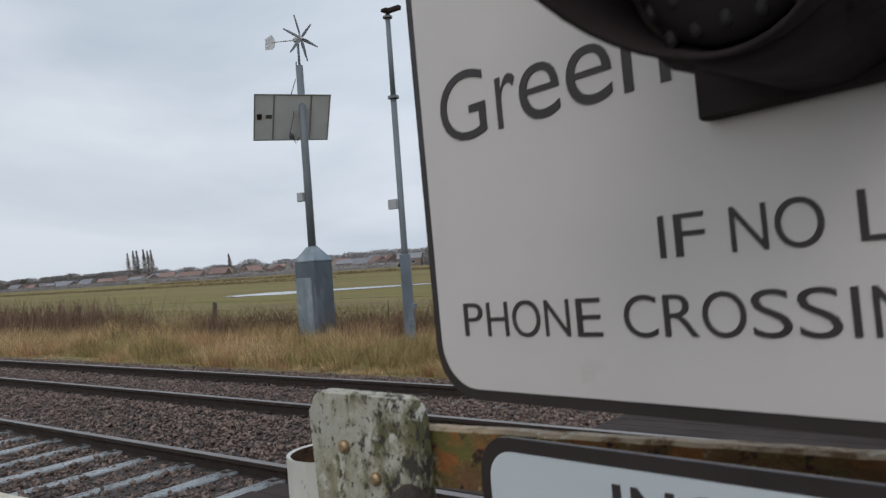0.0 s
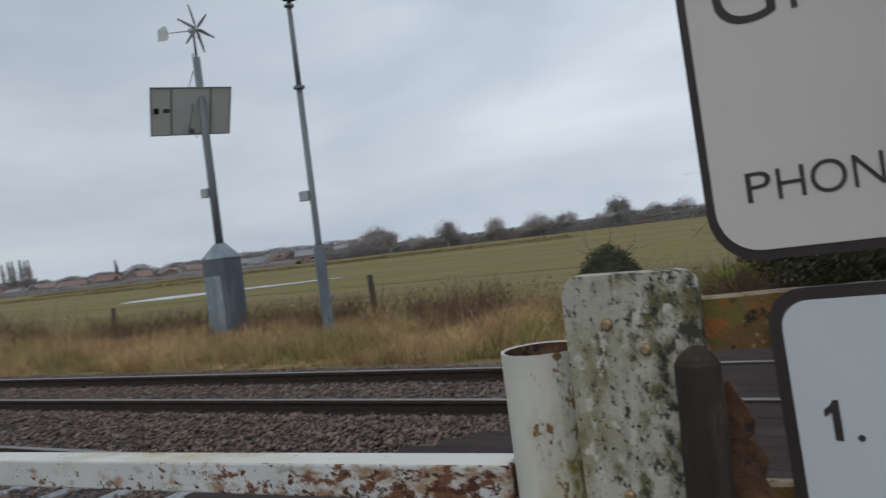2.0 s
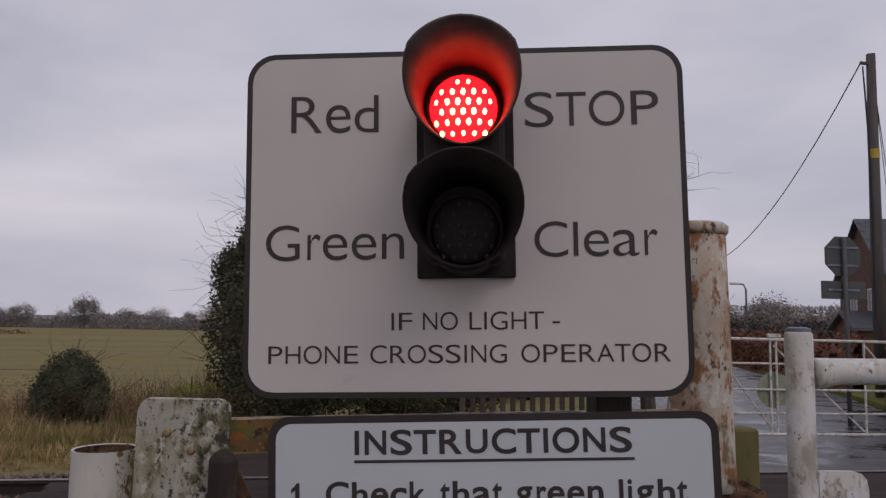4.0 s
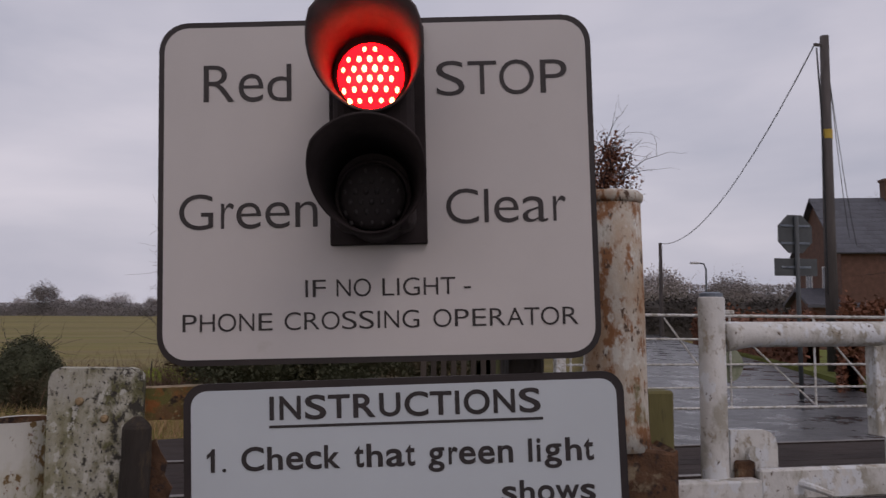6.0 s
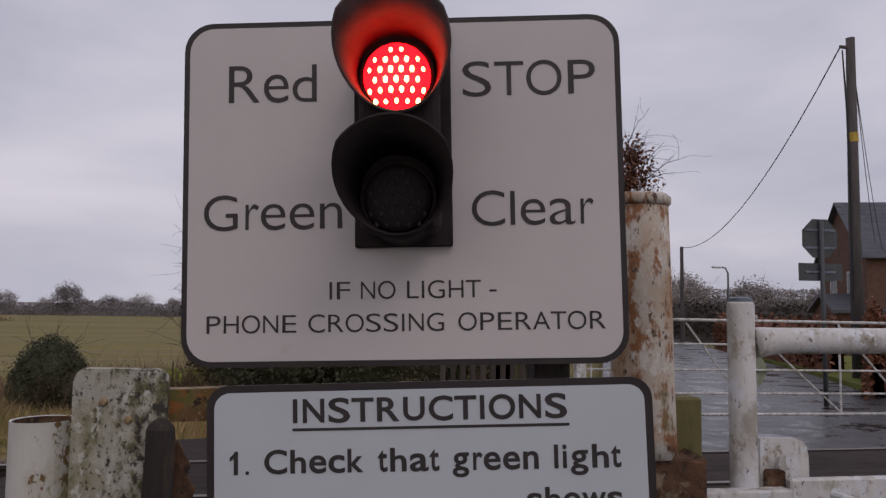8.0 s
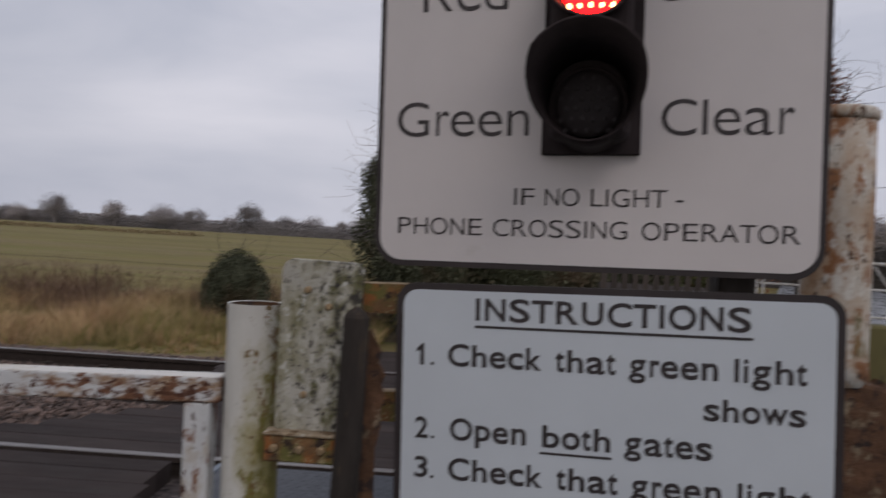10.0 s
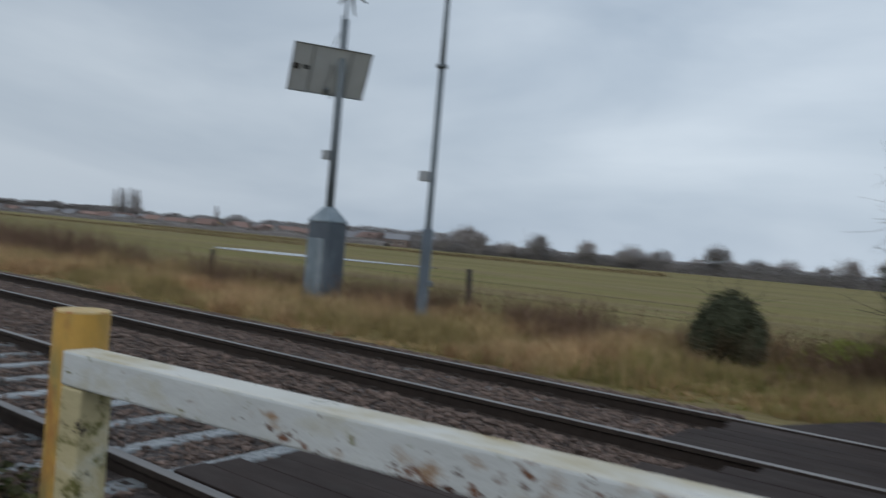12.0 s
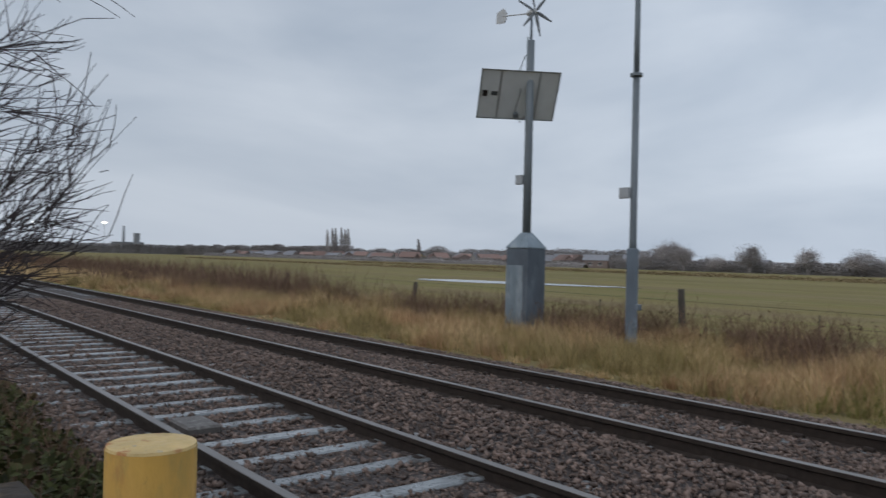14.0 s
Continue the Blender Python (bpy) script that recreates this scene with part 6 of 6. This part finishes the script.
def far_tree_mesh(seed, h, w):
    """A bare rounded tree: forking limbs and a haze of fine twigs gathered in uneven lobes."""
    rng = np.random.default_rng(seed)
    out = []
    for k in range(8):
        branches(rng, (0, 0, h * 0.16), (rng.uniform(-0.9, 0.9), rng.uniform(-0.9, 0.9), 1), h * 0.55, h * 0.014, 2, out, 0.3, 0.0, (3, 5), 0.6)
    lobes = []
    for k in range(12):
        a, r = rng.uniform(0, 2 * math.pi), rng.uniform(0.12, 0.36) * w
        q = rng.uniform(0.14, 0.21) * w
        lobes.append(((r * math.cos(a), r * math.sin(a), h * (0.94 - 1.1 * (r / w) ** 1.3 - 0.2 * rng.random()) - q * 0.8), (q, q, q * 0.85)))
    lobes.append(((0, 0, h * 0.5), (w * 0.42, w * 0.42, h * 0.36)))
    c = shell(rng, 4600, lobes, 0.35)
    return limbs(out), leaves("crown", rng, c[c[:, 2] > h * 0.1], h * 0.026)


VARIANTS = [far_tree_mesh(100 + k, h, w) for k, (h, w) in enumerate(((9.5, 10), (8.5, 9), (10.5, 10), (8, 10)))]


def far_tree(x, y, k, s, label="bare winter tree in the far hedgerow"):
    tw, cr = VARIANTS[k]
    t = thing("far_tree", Matrix.Translation((x, y, ground_z(y))) @ Matrix.Rotation(x, 4, 'Z') @ Matrix.Scale(1.22 * s, 4), label, "tree", "trees of the far hedgerow")
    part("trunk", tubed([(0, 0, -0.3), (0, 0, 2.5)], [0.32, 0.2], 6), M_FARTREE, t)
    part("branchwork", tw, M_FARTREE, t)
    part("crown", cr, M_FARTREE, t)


rng = random.Random(77)
for x, y, k, s in ((-156, 236, 1, 0.98), (-130.7, 236, 0, 1.0), (-111.6, 237, 1, 0.95), (-94.8, 236, 3, 1.0), (-85, 237, 1, 0.82), (-66.8, 235, 2, 0.92), (-56, 238, 1, 0.72), (-46.7, 236, 3, 0.86), (-30.2, 232, 0, 0.85), (-18, 230, 2, 0.9), (-176, 240, 3, 0.85), (-145, 240, 3, 0.75)):
    far_tree(x, y, k, s)
for k in range(26):
    f = k / 25
    far_tree(-215 + 330 * f + rng.uniform(-5, 5), 262 - 38 * f + rng.uniform(-4, 10), rng.randrange(4), rng.uniform(0.5, 0.8))
for x, y, k, s in ((-172, 250, 2, 1.1), (40, 150, 2, 1.0), (52, 160, 0, 1.0), (58, 120, 1, 0.8), (72, 130, 2, 1.0), (84, 124, 0, 0.95), (98, 122, 2, 0.8), (66, 140, 3, 1.0)):
    far_tree(x, y, k, s)


def far_strip(name, x0, x1, y0, y1, h, n, size, seed, material, label, jag=0.4):
    rg = np.random.default_rng(seed)
    f = rg.random(n)
    x = x0 + (x1 - x0) * f
    top = h * (1 - jag + 2 * jag * np.array([0.5 + 0.5 * noise.noise((a * 0.045, seed, 0)) for a in x]))
    y = y0 + (y1 - y0) * f + rg.uniform(-4, 4, n)
    c = np.stack([x, y, np.array([ground_z(b) for b in y]) + top * rg.random(n)], -1)
    strip = part(name, leaves(name, rg, c, size), material)
    tagged(strip, label, "hedgerow", kind="stuff")
    if h > 2:
        vs, fs = [], []
        for k in range(161):
            f = k / 160
            a, b = x0 + (x1 - x0) * f, y0 + (y1 - y0) * f
            tall = 0.80 * h * (1 - jag + 2 * jag * (0.5 + 0.5 * noise.noise((a * 0.045, seed, 0)))) * (0.92 + 0.16 * noise.noise((a * 0.3, 5, seed)))
            g = ground_z(b)
            vs += [(a, b - 2.2, g - 0.3), (a, b - 1.4, g + tall * 0.7), (a, b, g + tall), (a, b + 2.2, g - 0.3)]
        for k in range(160):
            for q in range(3):
                fs.append((k * 4 + q, k * 4 + q + 4, k * 4 + q + 5, k * 4 + q + 1))
        me = bpy.data.meshes.new("hedge_core")
        me.from_pydata(vs, [], fs)
        core = part("hedge_core", me, material, strip)
        core["kind"] = "stuff"


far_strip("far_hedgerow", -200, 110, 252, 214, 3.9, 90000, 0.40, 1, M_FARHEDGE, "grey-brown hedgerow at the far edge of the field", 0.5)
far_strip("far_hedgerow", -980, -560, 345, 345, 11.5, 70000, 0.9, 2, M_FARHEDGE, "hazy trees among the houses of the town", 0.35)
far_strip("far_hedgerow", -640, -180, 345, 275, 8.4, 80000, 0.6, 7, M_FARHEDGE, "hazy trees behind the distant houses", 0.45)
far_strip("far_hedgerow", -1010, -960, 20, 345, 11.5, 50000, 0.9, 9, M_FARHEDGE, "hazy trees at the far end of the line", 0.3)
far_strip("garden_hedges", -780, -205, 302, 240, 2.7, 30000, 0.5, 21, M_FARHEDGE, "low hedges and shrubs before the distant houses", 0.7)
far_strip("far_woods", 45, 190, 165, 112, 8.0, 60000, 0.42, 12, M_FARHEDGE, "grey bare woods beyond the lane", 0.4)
far_strip("field_rushes", -240, -40, 150, 118, 0.5, 16000, 0.28, 3, M_RUSHES, "brown strip of rushes across the field", 0.3)
far_strip("field_rushes", -300, -90, 110, 88, 0.4, 12000, 0.25, 5, M_RUSHES, "brown strip of rushes across the field", 0.3)

for k, (x, y, h) in enumerate(((-521, 300, 23), (-515, 301, 24.4), (-508.5, 300, 24), (-503, 302, 24.6), (-496, 301, 23.2), (-490, 300, 23.6), (-400.5, 300, 15))):
    rg = np.random.default_rng(60 + k)
    t = thing("poplar", (x, y, -0.9), "tall narrow bare poplar on the skyline", "tree", "poplars on the skyline")
    u = rg.uniform(0.03, 1.0, 2600)
    wide = 1.0 * np.clip(np.sin(np.pi * np.clip(u, 0.05, 1) ** 0.75), 0.06, 1) * (h / 24)
    way = rg.normal(size=(2600, 2)) * wide[:, None]
    c = np.stack([way[:, 0] - 1.5 * u ** 2, way[:, 1], h * u], -1)
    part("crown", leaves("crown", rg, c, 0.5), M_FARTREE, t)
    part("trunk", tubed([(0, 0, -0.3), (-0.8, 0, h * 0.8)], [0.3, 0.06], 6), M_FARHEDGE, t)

rng = random.Random(5)
for k in range(58):
    x = -760 + 560 * (k / 57) ** 0.9 + rng.uniform(-5, 5)
    y = 318 - 66 * (k / 57) ** 0.9 + rng.uniform(-14, 8)
    w = rng.uniform(8, 15)
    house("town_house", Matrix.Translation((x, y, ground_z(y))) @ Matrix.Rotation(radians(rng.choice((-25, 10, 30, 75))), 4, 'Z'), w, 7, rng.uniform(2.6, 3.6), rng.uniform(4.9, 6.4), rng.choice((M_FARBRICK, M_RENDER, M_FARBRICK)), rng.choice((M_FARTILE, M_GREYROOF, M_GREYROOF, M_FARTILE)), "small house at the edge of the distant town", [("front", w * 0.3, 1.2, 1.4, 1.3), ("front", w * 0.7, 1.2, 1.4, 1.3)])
t = thing("factory_chimney", (-1062, 297.7, 0), "hazy brick factory chimney on the skyline", "chimney")
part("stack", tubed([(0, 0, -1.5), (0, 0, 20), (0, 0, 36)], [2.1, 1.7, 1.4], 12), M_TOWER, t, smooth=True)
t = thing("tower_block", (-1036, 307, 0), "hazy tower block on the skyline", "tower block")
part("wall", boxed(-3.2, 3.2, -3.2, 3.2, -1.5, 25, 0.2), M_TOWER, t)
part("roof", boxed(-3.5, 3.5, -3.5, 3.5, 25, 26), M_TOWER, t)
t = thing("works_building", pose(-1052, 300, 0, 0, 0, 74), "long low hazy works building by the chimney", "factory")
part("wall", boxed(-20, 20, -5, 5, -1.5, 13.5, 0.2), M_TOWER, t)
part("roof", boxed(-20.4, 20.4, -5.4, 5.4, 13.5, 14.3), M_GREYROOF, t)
for x, y, w, mt, lb in ((-438, 296, 15, M_TILE, "long red shed at the edge of the town"), (-404, 296, 7, M_YELLOWTAPE, "small yellow hut at the edge of the town"), (-140, 246, 9, M_GREYROOF, "pale blue-grey barn among the far trees")):
    house("shed", Matrix.Translation((x, y, ground_z(y))), w, 7, 3.0, 4.6, M_RENDER, mt, lb, [("front", w * 0.5, 0.6, 1.6, 1.6)])
for x, y, h in ((-390.3, 68.6, 13.8), (-384, 97.8, 15.0), (-396.4, 9.8, 16.0)):
    t = thing("street_light", (x, y, 0), "lit street light in the distance", "street lamp", "distant lit street lights")
    part("column", tubed([(0, 0, -1), (0, 0, h)], [0.12, 0.08], 6), M_POLE, t)
    part("lantern", boxed(-0.9, 0.9, -0.5, 0.5, h, h + 0.35, 0.1), M_LAMP, t, "glowing lantern")

bm = bmesh.new()
rg = random.Random(9)
ring = []
for k in range(40):
    a = 2 * math.pi * k / 40
    r = 1 + 0.18 * math.sin(3 * a + 1) + 0.08 * math.sin(7 * a)
    u, v = 9.5 * math.cos(a) * r, 3.0 * math.sin(a) * r
    ring.append((-43.6 + u * 0.95 - v * 0.31, 42.0 + u * 0.31 + v * 0.95))
flat(bm, ring, -0.7, -0.408)
tagged(part("flood_pool", bm, M_WATER), "shallow flood pool shining in the field", "water", kind="structure")
